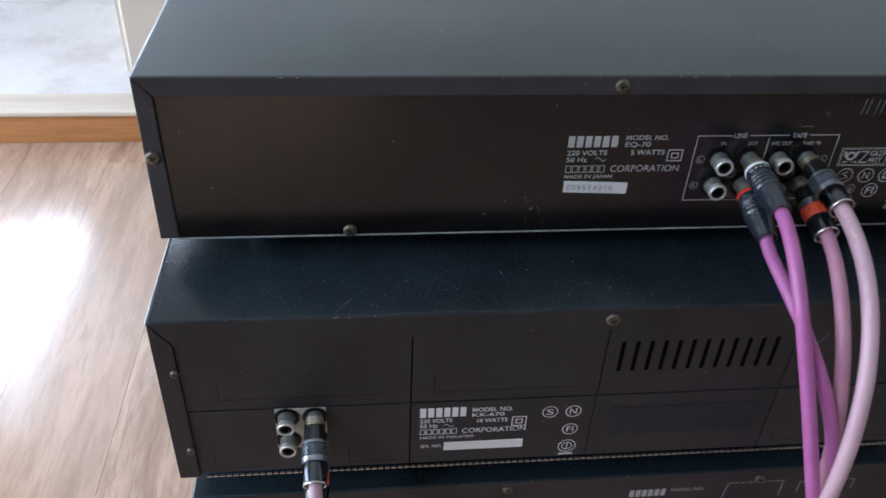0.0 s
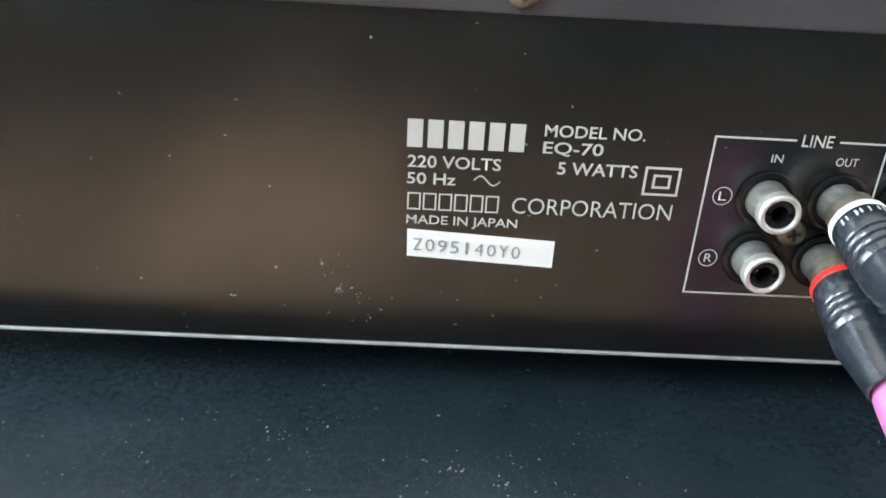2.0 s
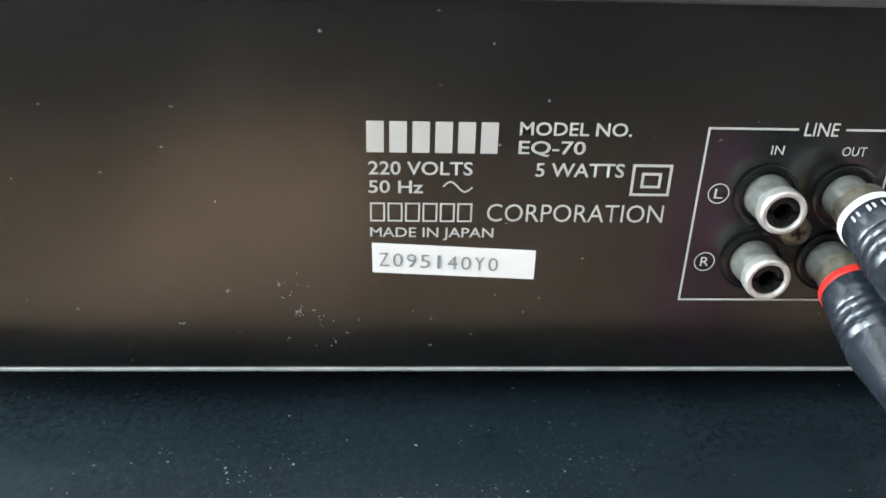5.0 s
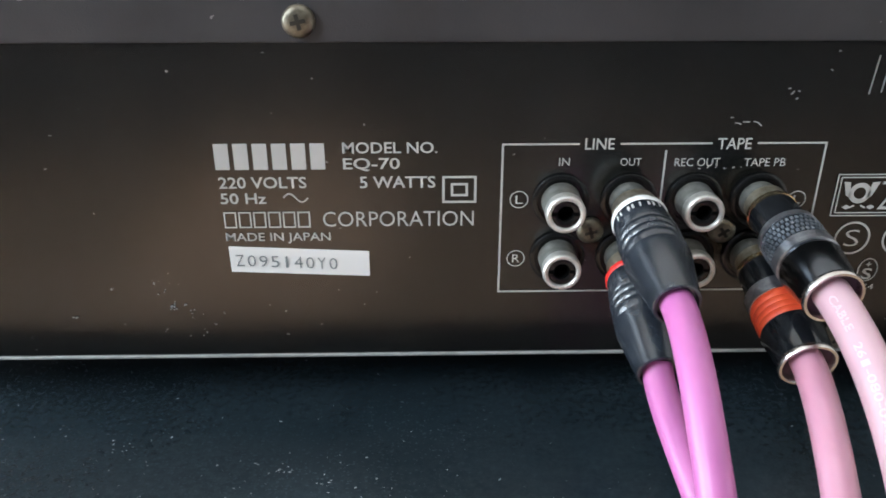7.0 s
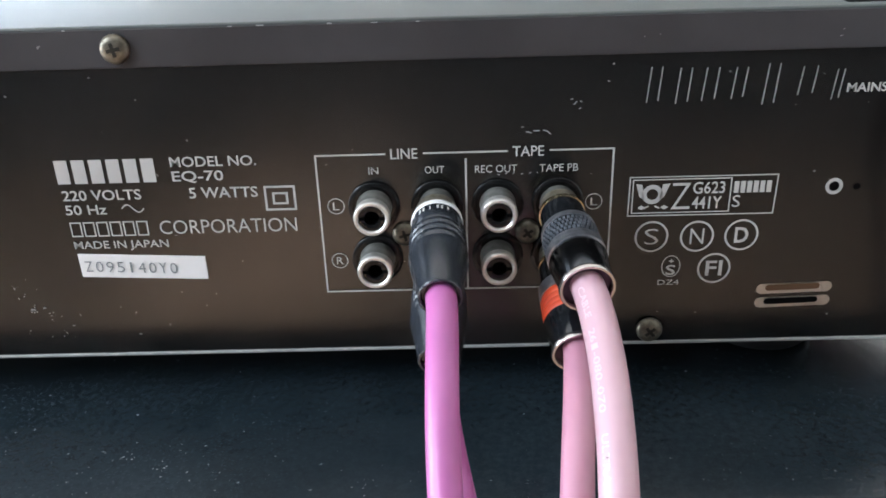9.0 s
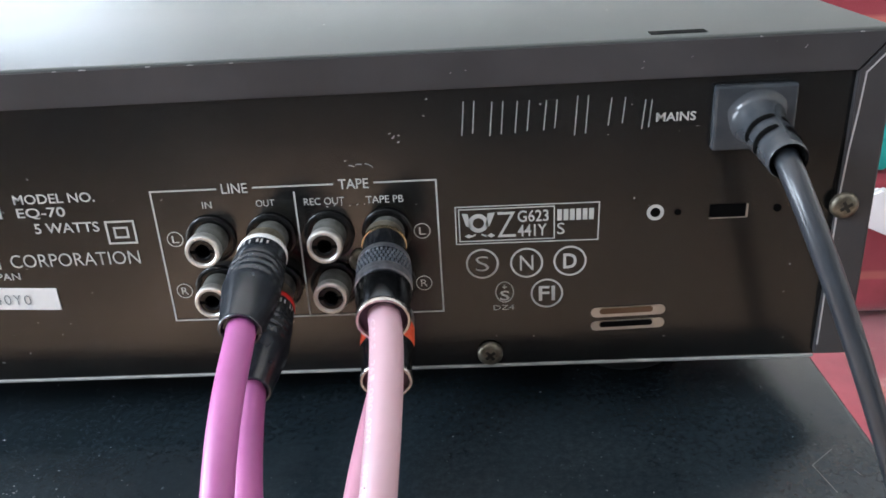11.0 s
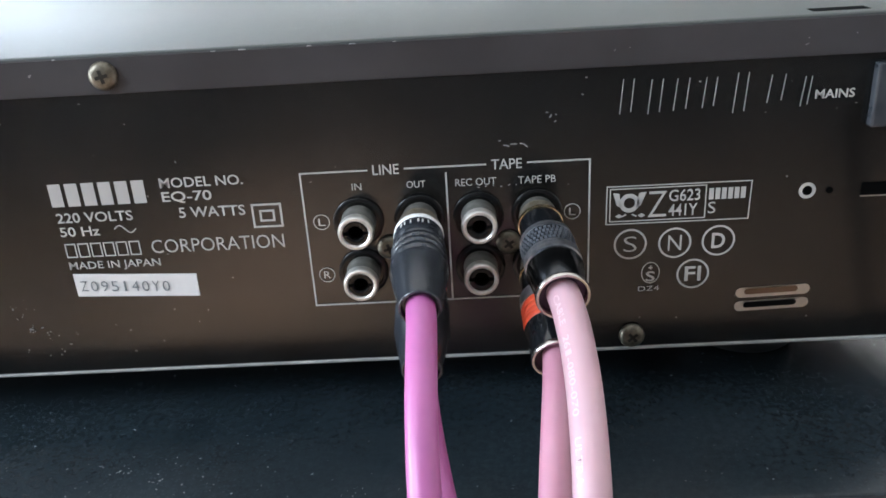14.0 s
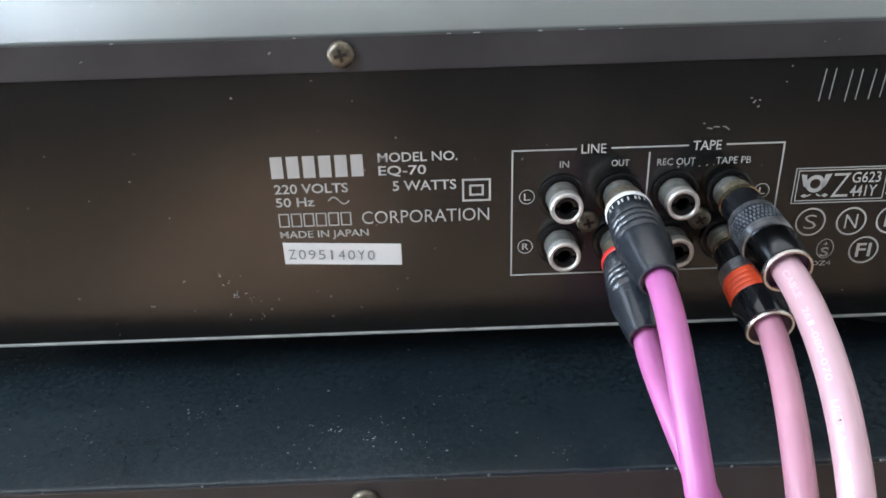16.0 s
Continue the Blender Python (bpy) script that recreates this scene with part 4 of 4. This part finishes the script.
for x in (-0.1608, -0.1465):
    for z in (0.3165, 0.3000):
        rca_jack(deck, x, z, DY - 0.0008)
for x in (-0.17, 0.17):
    for y in (0.0, 0.19):
        foot(deck, x, y, 0.2525, DZ, 0.022)
# rubbed fold and worn nicks along the deck's top edge, faint scratches on its top
M_RUBBED = worn(material("rubbed_paint", (0.05, 0.054, 0.058), 0.5), (0.085, 0.09, 0.094), (0.020, 0.023, 0.026), 70.0)
part("rubbed_edge", tube([(-DW + 0.002 + 0.0109 * k, DY - 0.0008, DT - 0.00085) for k in range(41)], 0.00055, 10), M_RUBBED, deck, "paint rubbed pale along the fold", True)
bm = bmesh.new()
for x, l in ((-0.135, 0.005), (-0.128, 0.002), (-0.116, 0.0012), (-0.041, 0.0012), (0.075, 0.0014), (0.13, 0.001), (0.146, 0.004), (0.152, 0.001)) + tuple((rng.uniform(-0.2, 0.2), rng.uniform(0.0005, 0.0014)) for k in range(14)):
    box(bm, (x, DY - 0.0013, DT - 0.0008), (x + l * 0.5, DY - 0.0007, DT - 0.0002 - 0.0003 * rng.random()), 0.0001, 1)
tagged(part("edge_chips", bm, M_CHIP, deck, "pale chips along the cover's edge"), kind="stuff")


def top_scratches(bm):
    for x, y, dx, dy in ((-0.134, DY + 0.002, 0.008, 0.010), (0.2010, -0.0260, 0.0070, 0.0060), (0.2010, -0.0260, 0.0020, -0.0100), (0.2100, -0.0280, 0.0010, -0.0020)):
        d = Vector((dx, dy)).normalized() * 0.00008
        flatv = [bm.verts.new((px, py, DT + 0.00012)) for px, py in ((x - d.y, y + d.x), (x + dx - d.y, y + dy + d.x), (x + dx + d.y, y + dy - d.x), (x + d.y, y - d.x))]
        bm.faces.new(flatv)


bm = bmesh.new()
top_scratches(bm)
tagged(part("scratches", bm, M_SCRATCH, deck, "fine pale scratches in the paint"), kind="stuff")

# dust flakes lying on the top, thicker along the rear edge
TOP_LINT = [(-0.009, -0.018, 1, 0, 0.00042), (0.009, -0.020, 1, 0, 0.00036), (-0.010, -0.024, 10, 0.0011, 0.00026), (-0.016, -0.022, 2, 0.0006, 0.0003), (-0.025, -0.022, 1, 0, 0.0003), (-0.055, -0.020, 3, 0.0012, 0.0002), (-0.082, -0.018, 5, 0.0016, 0.00022),
            (-0.071, -0.011, 1, 0, 0.00032), (-0.048, -0.016, 9, 0.0018, 0.00018), (-0.013, -0.006, 1, 0, 0.00036), (-0.052, -0.013, 2, 0.0006, 0.00026), (-0.066, -0.008, 1, 0, 0.00026), (-0.064, -0.008, 1, 0, 0.00022), (-0.041, 0.004, 1, 0, 0.0003),
            (0.004, -0.022, 2, 0.0008, 0.00024), (-0.076, -0.024, 3, 0.0012, 0.00024), (0.001, -0.029, 6, 0.0016, 0.00030), (0.010, -0.030, 3, 0.002, 0.00024), (0.050, -0.037, 9, 0.0018, 0.0002), (-0.004, -0.005, 3, 0.0012, 0.00018), (-0.020, -0.036, 8, 0.004, 0.00022)]
for k in range(130):
    x = rng.triangular(-0.21, 0.20, -0.10)
    TOP_LINT.append((x, rng.triangular(DY + 0.002, -0.002, DY + 0.006), 1, 0, rng.choice((0.00012, 0.00014, 0.00018, 0.00022))))
lint(deck, "lint", TOP_LINT, lambda x, y, h: (x, y, DT + 0.00005 + h), "pale dust flakes lying on the cover")

# ---------------------------------------------------------------- receiver at the bottom
RY, RZ, RT = -0.0400, 0.1000, 0.2525
rx = thing("receiver", "black stereo receiver under the cassette deck", "receiver")
cover("cover", rx, 0.2175, RY - 0.0012, 0.26, RZ, RT, 0.0050, 0.009, M_DECK_TOP, M_DECK_PANEL)
part("rear_panel", a_box((-0.209, RY, RZ + 0.001), (0.209, RY + 0.0014, RT - 0.002)), M_DECK_PANEL, rx)
part("front_panel", a_box((-0.2175, 0.257, RZ), (0.2175, 0.275, RT + 0.0005), 0.002), M_FLANGE, rx)
for x, z in ((-0.040, 0.2452), (0.1130, 0.2425)):
    screw(rx, x, z, RY, 0.0030, 30)


def receiver_print(bm):
    blocks(bm, "hhhhhh", 0.0340, 0.2312, 0.0570, 0.2375, RY)
    words(bm, "MODEL NO.", 0.0595, 0.2345, 0.0800, 0.2374, RY)
    stroke(bm, [(0.0930, 0.225), (0.0945, 0.2395), (0.1010, 0.2395)], 0.0005, RY)
    stroke(bm, [(0.1190, 0.2395), (0.1290, 0.2395), (0.1290, 0.225)], 0.0005, RY)
    words(bm, "AC OUTLETS", 0.1020, 0.2382, 0.1180, 0.2406, RY)
    stroke(bm, [(0.1400, 0.228), (0.1400, 0.2375), (0.1750, 0.2375), (0.1750, 0.228)], 0.0005, RY)


lettering(rx, receiver_print)
for x in (-0.165, 0.165):
    for y in (0.03, 0.21):
        foot(rx, x, y, FLOOR + 0.435, RZ, 0.02)


# ---------------------------------------------------------------- signal cables
def plug_matt(parent, at, way, length, ring_mat, name):
    """Matt black tapered plug with a coloured band and moulded rings."""
    p = new("plug")
    p.parent = parent
    p.matrix_local = aim(at, way)
    k = length / 0.030
    bm = bmesh.new()
    lathe(bm, [(-0.0025 * k, 0.0044), (-0.0025 * k, 0.0050), (0.0012 * k, 0.0052), (0.0012 * k, 0.0046)], None, 32)
    part("shell_edge", bm, M_BRASS, p, "dull brass plug sleeve", True)
    bm = bmesh.new()
    lathe(bm, [(0.0012 * k, 0.0056), (0.0016 * k, 0.0060), (0.0027 * k, 0.0061), (0.0032 * k, 0.0057)], None, 36)
    part("band", bm, ring_mat, p, name, True)
    prof = [(0.0031 * k, 0.0059), (0.0085 * k, 0.0063)]
    for i in range(3):
        a = 0.0090 + 0.0021 * i
        prof += [(a * k, 0.00600), ((a + 0.0003) * k, 0.0064), ((a + 0.0010) * k, 0.00655), ((a + 0.0017) * k, 0.0064)]
    prof += [(0.0158 * k, 0.0060), (0.0163 * k, 0.0066), (0.0180 * k, 0.0066), (0.0285 * k, 0.0048), (0.0298 * k, 0.0047), (0.0300 * k, 0.0045), (0.0300 * k, 0.0041), (0.0288 * k, 0.0038), (0.0288 * k, 0.0028)]
    bm = bmesh.new()
    lathe(bm, prof, None, 40)
    part("shell", bm, M_PLUG, p, "matt black ribbed shell", True)
    # maker's mark round the shell as plain pale bars
    bm = bmesh.new()
    turn = 45 if ring_mat == M_WHITE_RING else -60
    for i, gap in enumerate((0, 10, 17, 29, 40, 47, 60, 68)):
        w = radians(turn + 20 + 1.35 * gap)
        r = 0.00625
        vs = []
        for a, g in ((0.0043, -0.03 - 0.012 * (i % 3)), (0.0043, 0.03), (0.0056 + 0.0003 * (i % 2), 0.03), (0.0056, -0.03 - 0.012 * (i % 3))):
            vs.append(bm.verts.new((a * k, r * math.cos(w + g), r * math.sin(w + g))))
        bm.faces.new(vs)
    part("mark", bm, M_PRINT, p, "maker's mark as plain pale bars")
    return p


def plug_metal(parent, at, way, length, sleeve):
    """Gloss black metal plug: gold collar, gripped middle, chrome end ring; one has an orange sleeve."""
    p = new("plug")
    p.parent = parent
    p.matrix_local = aim(at, way)
    k = length / 0.0285
    bm = bmesh.new()
    lathe(bm, [(-0.0040 * k, 0.0042), (-0.0040 * k, 0.0047), (-0.0008 * k, 0.0048), (-0.0008 * k, 0.0044)], None, 32)
    part("contact_sleeve", bm, M_BRASS, p, "dull brass contact sleeve", True)
    bm = bmesh.new()
    lathe(bm, [(-0.0010 * k, 0.0046), (-0.0008 * k, 0.0054), (0.0003 * k, 0.0055), (0.0005 * k, 0.0046)], None, 32)
    part("collar", bm, M_GOLD, p, "gold-plated collar", True)
    bm = bmesh.new()
    lathe(bm, [(0.0003 * k, 0.0047), (0.0006 * k, 0.0053), (0.0075 * k, 0.0054), (0.0078 * k, 0.0050)], None, 36)
    part("neck", bm, M_PLUG_GLOSS, p, "gloss black neck", True)
    bm = bmesh.new()
    lathe(bm, [(0.0074 * k, 0.0055), (0.0078 * k, 0.0063), ((0.0114 if sleeve else 0.0092) * k, 0.0064), ((0.0115 if sleeve else 0.0093) * k, 0.0061)], None, 36)
    part("front_ring", bm, M_GUNMETAL, p, "gunmetal ring", True)
    bm = bmesh.new()
    if sleeve:
        prof = [(0.0115 * k, 0.0062)]
        for i in range(4):
            a = 0.0122 + 0.0016 * i
            prof += [(a * k, 0.0064), ((a + 0.0011) * k, 0.0064), ((a + 0.0013) * k, 0.00625)]
        prof += [(0.0188 * k, 0.0060)]
        lathe(bm, prof, None, 40)
        part("sleeve", bm, M_ORANGE, p, "ribbed orange sleeve", True)
    else:
        for i in range(4):
            for j in range(40):
                w = 2 * math.pi * (j + 0.5 * (i % 2)) / 40
                a = (0.0100 + 0.0013 * i) * k
                q = box(bmesh.new(), (a, -0.00030, 0.0060), (a + 0.0009 * k, 0.00030, 0.00645))
                bmesh.ops.transform(q, matrix=Matrix.Rotation(w, 4, "X"), verts=q.verts)
                me = bpy.data.meshes.new("t")
                q.to_mesh(me)
                q.free()
                bm.from_mesh(me)
                bpy.data.meshes.remove(me)
        core = bmesh.new()
        lathe(core, [(0.0093 * k, 0.0060), (0.0093 * k, 0.0062), (0.0162 * k, 0.0062), (0.0162 * k, 0.0060)], None, 40)
        part("grip", core, M_PLUG, p, "knurled black grip", True)
        part("knurl", bm, M_GRIP, p, "worn grey knurling")
        bm = bmesh.new()
        lathe(bm, [(0.0151 * k, 0.0060), (0.0153 * k, 0.00655), (0.0178 * k, 0.00655), (0.0180 * k, 0.0061)], None, 40)
        part("rear_ring", bm, M_GUNMETAL, p, "gunmetal ring", True)
    bm = bmesh.new()
    lathe(bm, [(0.0160 * k, 0.0060), (0.0164 * k, 0.0062), (0.0184 * k, 0.0062), (0.0190 * k, 0.0065), (0.0270 * k, 0.0056)], None, 40)
    part("shell", bm, M_PLUG_GLOSS if sleeve else M_GUNMETAL_DARK, p, "gloss dark shell", True)
    bm = bmesh.new()
    lathe(bm, [(0.0270 * k, 0.0054), (0.0271 * k, 0.0058), (0.0275 * k, 0.0060), (0.0281 * k, 0.0060), (0.0285 * k, 0.0058), (0.0285 * k, 0.0053), (0.0281 * k, 0.0051), (0.0266 * k, 0.0050)], None, 40)
    part("end_ring", bm, M_END, p, "dull chrome end ring", True)
    bm = bmesh.new()
    lathe(bm, [(0.0268 * k, 0.0051), (0.0266 * k, 0.0030)], None, 40)
    part("gland", bm, M_GLAND, p, "dark plum gland round the cord", True)
    return p


M_GUNMETAL_DARK = material("dark_gunmetal", (0.085, 0.09, 0.10), 0.20, 1.0)
M_GLAND = material("plum_gland", (0.055, 0.02, 0.045), 0.6)
M_END = material("dull_chrome", (0.55, 0.52, 0.50), 0.26, 1.0)


def signal_cable(label, jack, exit_, c1, c2, c3, c4, c5, radius, mat, plug):
    cable = thing("audio_cable", label, "cable", (0, 0, 0), "audio cables behind the stack")
    a, e = Vector(jack), Vector(exit_)
    way = (e - a).normalized()
    plug(cable, a, way, (e - a).length)
    pts = bezier(e - way * 0.003, Vector(c1), Vector(c2), Vector(c3), 48)
    d = (Vector(c3) - Vector(c2)).normalized() * 0.05
    pts += bezier(c3, Vector(c3) + d, c4, c5, 30)[1:]
    part("cord", tube(pts, radius, 24), mat, cable, "", True)
    return cable, pts


OUT = -0.0085
c_l, _ = signal_cable("magenta audio cable with a white-banded black plug", (0.0690, OUT, 0.4391), (0.0699, -0.0392, 0.4338), (0.0726, -0.0569, 0.4296), (0.0595, -0.1087, 0.4069), (0.1057, -0.1313, 0.2412), (0.12, -0.10, 0.17), (0.12, RY, 0.17), 0.00325, M_MAGENTA, lambda p, a, w, l: plug_matt(p, a, w, l, M_WHITE_RING, "white band"))
c_r, _ = signal_cable("magenta audio cable with a red-banded black plug", (0.0690, OUT, 0.4251), (0.0692, -0.0370, 0.4172), (0.0683, -0.0428, 0.4040), (0.0817, -0.1525, 0.4015), (0.1222, -0.0724, 0.2419), (0.13, -0.08, 0.15), (0.12, RY, 0.15), 0.0031, M_MAGENTA, lambda p, a, w, l: plug_matt(p, a, w, l, M_RED_RING, "red band"))
t_l, tl_pts = signal_cable("pale pink audio cable with a knurled metal plug", (0.0985, OUT, 0.4391), (0.1004, -0.0370, 0.4338), (0.1042, -0.0499, 0.4285), (0.1021, -0.1348, 0.4106), (0.0733, -0.1215, 0.2407), (0.07, -0.09, 0.17), (0.08, RY, 0.17), 0.0036, M_PINK, lambda p, a, w, l: plug_metal(p, a, w, l, False))
t_r, _ = signal_cable("dusty pink audio cable with an orange-sleeved plug", (0.0985, OUT, 0.4251), (0.0995, -0.0350, 0.4172), (0.0997, -0.0503, 0.4160), (0.0772, -0.1393, 0.3922), (0.1155, -0.0787, 0.2411), (0.10, -0.08, 0.15), (0.08, RY, 0.15), 0.0033, M_PINK_DULL, lambda p, a, w, l: plug_metal(p, a, w, l, True))


def cord_words(parent, text, pts, radius, facing, start, length, tall):
    """White print that runs along a cord and follows its round surface."""
    flat_bm = bmesh.new()
    if text:
        write(flat_bm, text, 0.0, -tall / 2, length, tall / 2, 0.0, 0.012, 0.0)
    else:
        cols_ = [[flat_bm.verts.new((x, 0, tall * (g / 6 - 0.5))) for x in (0, length)] for g in range(7)]
        for u, v in zip(cols_, cols_[1:]):
            flat_bm.faces.new((u[0], u[1], v[1], v[0]))
    for v in flat_bm.verts:
        s, rest = start + v.co.x, 0.0
        for p, q in zip(pts, pts[1:]):
            step = (q - p).length
            if rest + step >= s:
                break
            rest += step
        d = (q - p).normalized()
        n = (Vector(facing) - d * Vector(facing).dot(d)).normalized()
        w = v.co.z / radius
        v.co = p + d * (s - rest) + radius * 1.012 * (n * math.cos(w) + n.cross(d) * math.sin(w))
    ob = new("lettering", bpy.data.meshes.new("lettering"))
    flat_bm.to_mesh(ob.data)
    flat_bm.free()
    ob.data.materials.append(M_CORD_PRINT)
    ob.parent = parent
    return tagged(ob, "faded white print on the cord")


for text, start, length in (("CABLE", 0.0042, 0.0082), ("26", 0.0152, 0.0030), ("", 0.0187, 0.0012), ("-080-070", 0.0205, 0.0124), ("ULTRA", 0.0368, 0.0088), ("PURE", 0.0490, 0.0076)):
    cord_words(t_l, text, tl_pts, 0.0036, (-0.62, -0.40, 0.55), start, length, 0.0015)
# deck's own cables
for z, top in ((0.3165, True), (0.3000, False)):
    sleeve = not top
    x = -0.1465
    signal_cable("pink audio cable plugged into the cassette deck", (x, DY - 0.008, z), (x + 0.0005, DY - 0.036, z - 0.011), (x + 0.001, DY - 0.052, z - 0.022), (x + 0.004, DY - 0.07, 0.25), (x + 0.006, DY - 0.06, 0.19), (x + 0.01, DY - 0.05, 0.14), (x + 0.02, RY, 0.14), 0.0033, M_PINK if top else M_PINK_DULL, lambda p, a, w, l: plug_metal(p, a, w, l, sleeve))

# ---------------------------------------------------------------- sofa and what lies on it
def cushion(lo, hi, bevel, sag=0.0):
    bm = a_box(lo, hi, bevel, 4)
    bmesh.ops.subdivide_edges(bm, edges=[e for e in bm.edges if e.calc_length() > 0.12], cuts=7, use_grid_fill=True)
    for v in bm.verts:
        n = noise.noise(v.co * 6.0) * 0.006 + noise.noise(v.co * 17.0) * 0.002
        v.co += Vector((0, -n, n))
    return bm


sofa = thing("sofa", "deep red patterned sofa with rust stripes and flowers", "sofa", (0.30, 0.0, FLOOR))
part("base", a_box((0.02, 0.02, 0.04), (1.75, 0.95, 0.28), 0.02, 3), M_SOFA, sofa)
part("seat_cushion", cushion((0.03, 0.0, 0.28), (1.74, 0.66, 0.425), 0.055), M_SOFA, sofa, "", True)
part("backrest", cushion((0.0, 0.625, 0.28), (1.75, 0.90, 0.86), 0.05), M_SOFA_BACK, sofa, "", True)
for x in (0.10, 1.66):
    for y in (0.08, 0.88):
        part("leg", a_box((x - 0.025, y - 0.025, 0.0), (x + 0.025, y + 0.025, 0.05)), M_TABLE, sofa)


def draped(lo, hi, seed):
    bm = bmesh.new()
    bmesh.ops.create_grid(bm, x_segments=28, y_segments=18, size=0.5)
    for v in bm.verts:
        x, y = lo[0] + (v.co.x + 0.5) * (hi[0] - lo[0]), lo[1] + (v.co.y + 0.5) * (hi[1] - lo[1])
        n = noise.noise((x * 14 + seed, y * 14, 0)) * 0.022 + noise.noise((x * 34, y * 34, seed)) * 0.008
        edge = min(0.5 - abs(v.co.x), 0.5 - abs(v.co.y))
        v.co = (x + 0.012 * noise.noise((y * 20, seed, 0)), y + 0.012 * noise.noise((x * 20, 0, seed)), lo[2] + 0.012 + min(edge * 4, 1) * (hi[2] - lo[2]) + abs(n))
    bmesh.ops.solidify(bm, geom=bm.faces[:], thickness=0.004)
    return bm


# added thin slab, covered like the backrest, that carries the teal cloth
solid("backrest_ledge", cushion((0.44, 0.578, 0.078), (1.05, 0.626, 0.242), 0.022), M_SOFA_LOW, "red patterned slab added in front of the sofa's backrest", "pillow", smooth=True)
solid("folded_cloth", draped((0.456, 0.578, 0.234), (0.86, 0.626, 0.270), 3.0), M_TEAL, "crumpled teal cloth lying on a ledge at the red sofa's backrest", "cloth", smooth=True)
bm = bmesh.new()
out = [(0.460, 0.206), (0.512, 0.226), (0.78, 0.140), (0.742, 0.078)]
fr, bk = [bm.verts.new((x, 0.543 + 0.018 * (z - 0.077) / 0.1, z)) for x, z in out], [bm.verts.new((x, 0.552 + 0.018 * (z - 0.077) / 0.1, z)) for x, z in out]
bm.faces.new(fr), bm.faces.new(bk[::-1])
for k in range(4):
    bm.faces.new((fr[k], bk[k], bk[(k + 1) % 4], fr[(k + 1) % 4]))
bmesh.ops.bevel(bm, geom=bm.edges[:], offset=0.003, segments=2, affect="EDGES")
solid("paper_packet", bm, M_PAPER, "folded white paper packet propped on the red sofa", "paper")

# ---------------------------------------------------------------- chair on the raised floor
def chair(at, turn):
    c = thing("chair", "chair with slim grey steel legs on the raised floor", "chair", (at[0], at[1], STEP_Z - 0.002), "chairs on the raised floor")
    part("seat", a_box((-0.21, -0.21, 0.43), (0.21, 0.21, 0.46), 0.012, 3), M_SEAT, c)
    part("backrest", a_box((-0.20, 0.19, 0.60), (0.20, 0.22, 0.88), 0.012, 3), M_SEAT, c)
    for x in (-0.19, 0.19):
        for y in (-0.19, 0.19):
            s = 1 if y > 0 else 0
            bm = tube([(x, y, 0.0), (x * 0.97, y * 0.97, 0.2), (x * 0.94, y * 0.94, 0.43)] if not s else [(x, y * 1.05, 0.0), (x * 0.97, y, 0.25), (x, y, 0.5), (x, y * 1.05, 0.62)], 0.012, 14)
            part("leg", bm, M_TUBE, c, "", True)
    c.rotation_euler.z = radians(turn)
    return c


chair((-1.32, 2.38), 8)
chair((-1.62, 3.14), -20)

# ---------------------------------------------------------------- floor planks, last
planks = bpy.data.objects["floor"]
PW, PL = 0.19, 1.28
sizes = {}


def plank_mesh(w, l):
    key = (round(w, 3), round(l, 3))
    if key not in sizes:
        bm = a_box((0, 0, -0.011), (key[0] - 0.0002, key[1] - 0.0002, 0.0), 0.0004, 1)
        sizes[key] = mesh_of(bm, "plank")
        sizes[key].materials.append(M_PLANK)
    return sizes[key]


col, x = 0, X0
while x < X1 - 0.01:
    w = min(PW, X1 - x)
    y = Y0 - (col * 0.43) % PL
    while y < STEP_Y:
        a, b = max(y, Y0), min(y + PL, STEP_Y - 0.001)
        if b - a > 0.02:
            o = new("plank", plank_mesh(w, b - a))
            o.parent = planks
            o.location = (x, a, FLOOR)
        y += PL
    x += PW
    col += 1
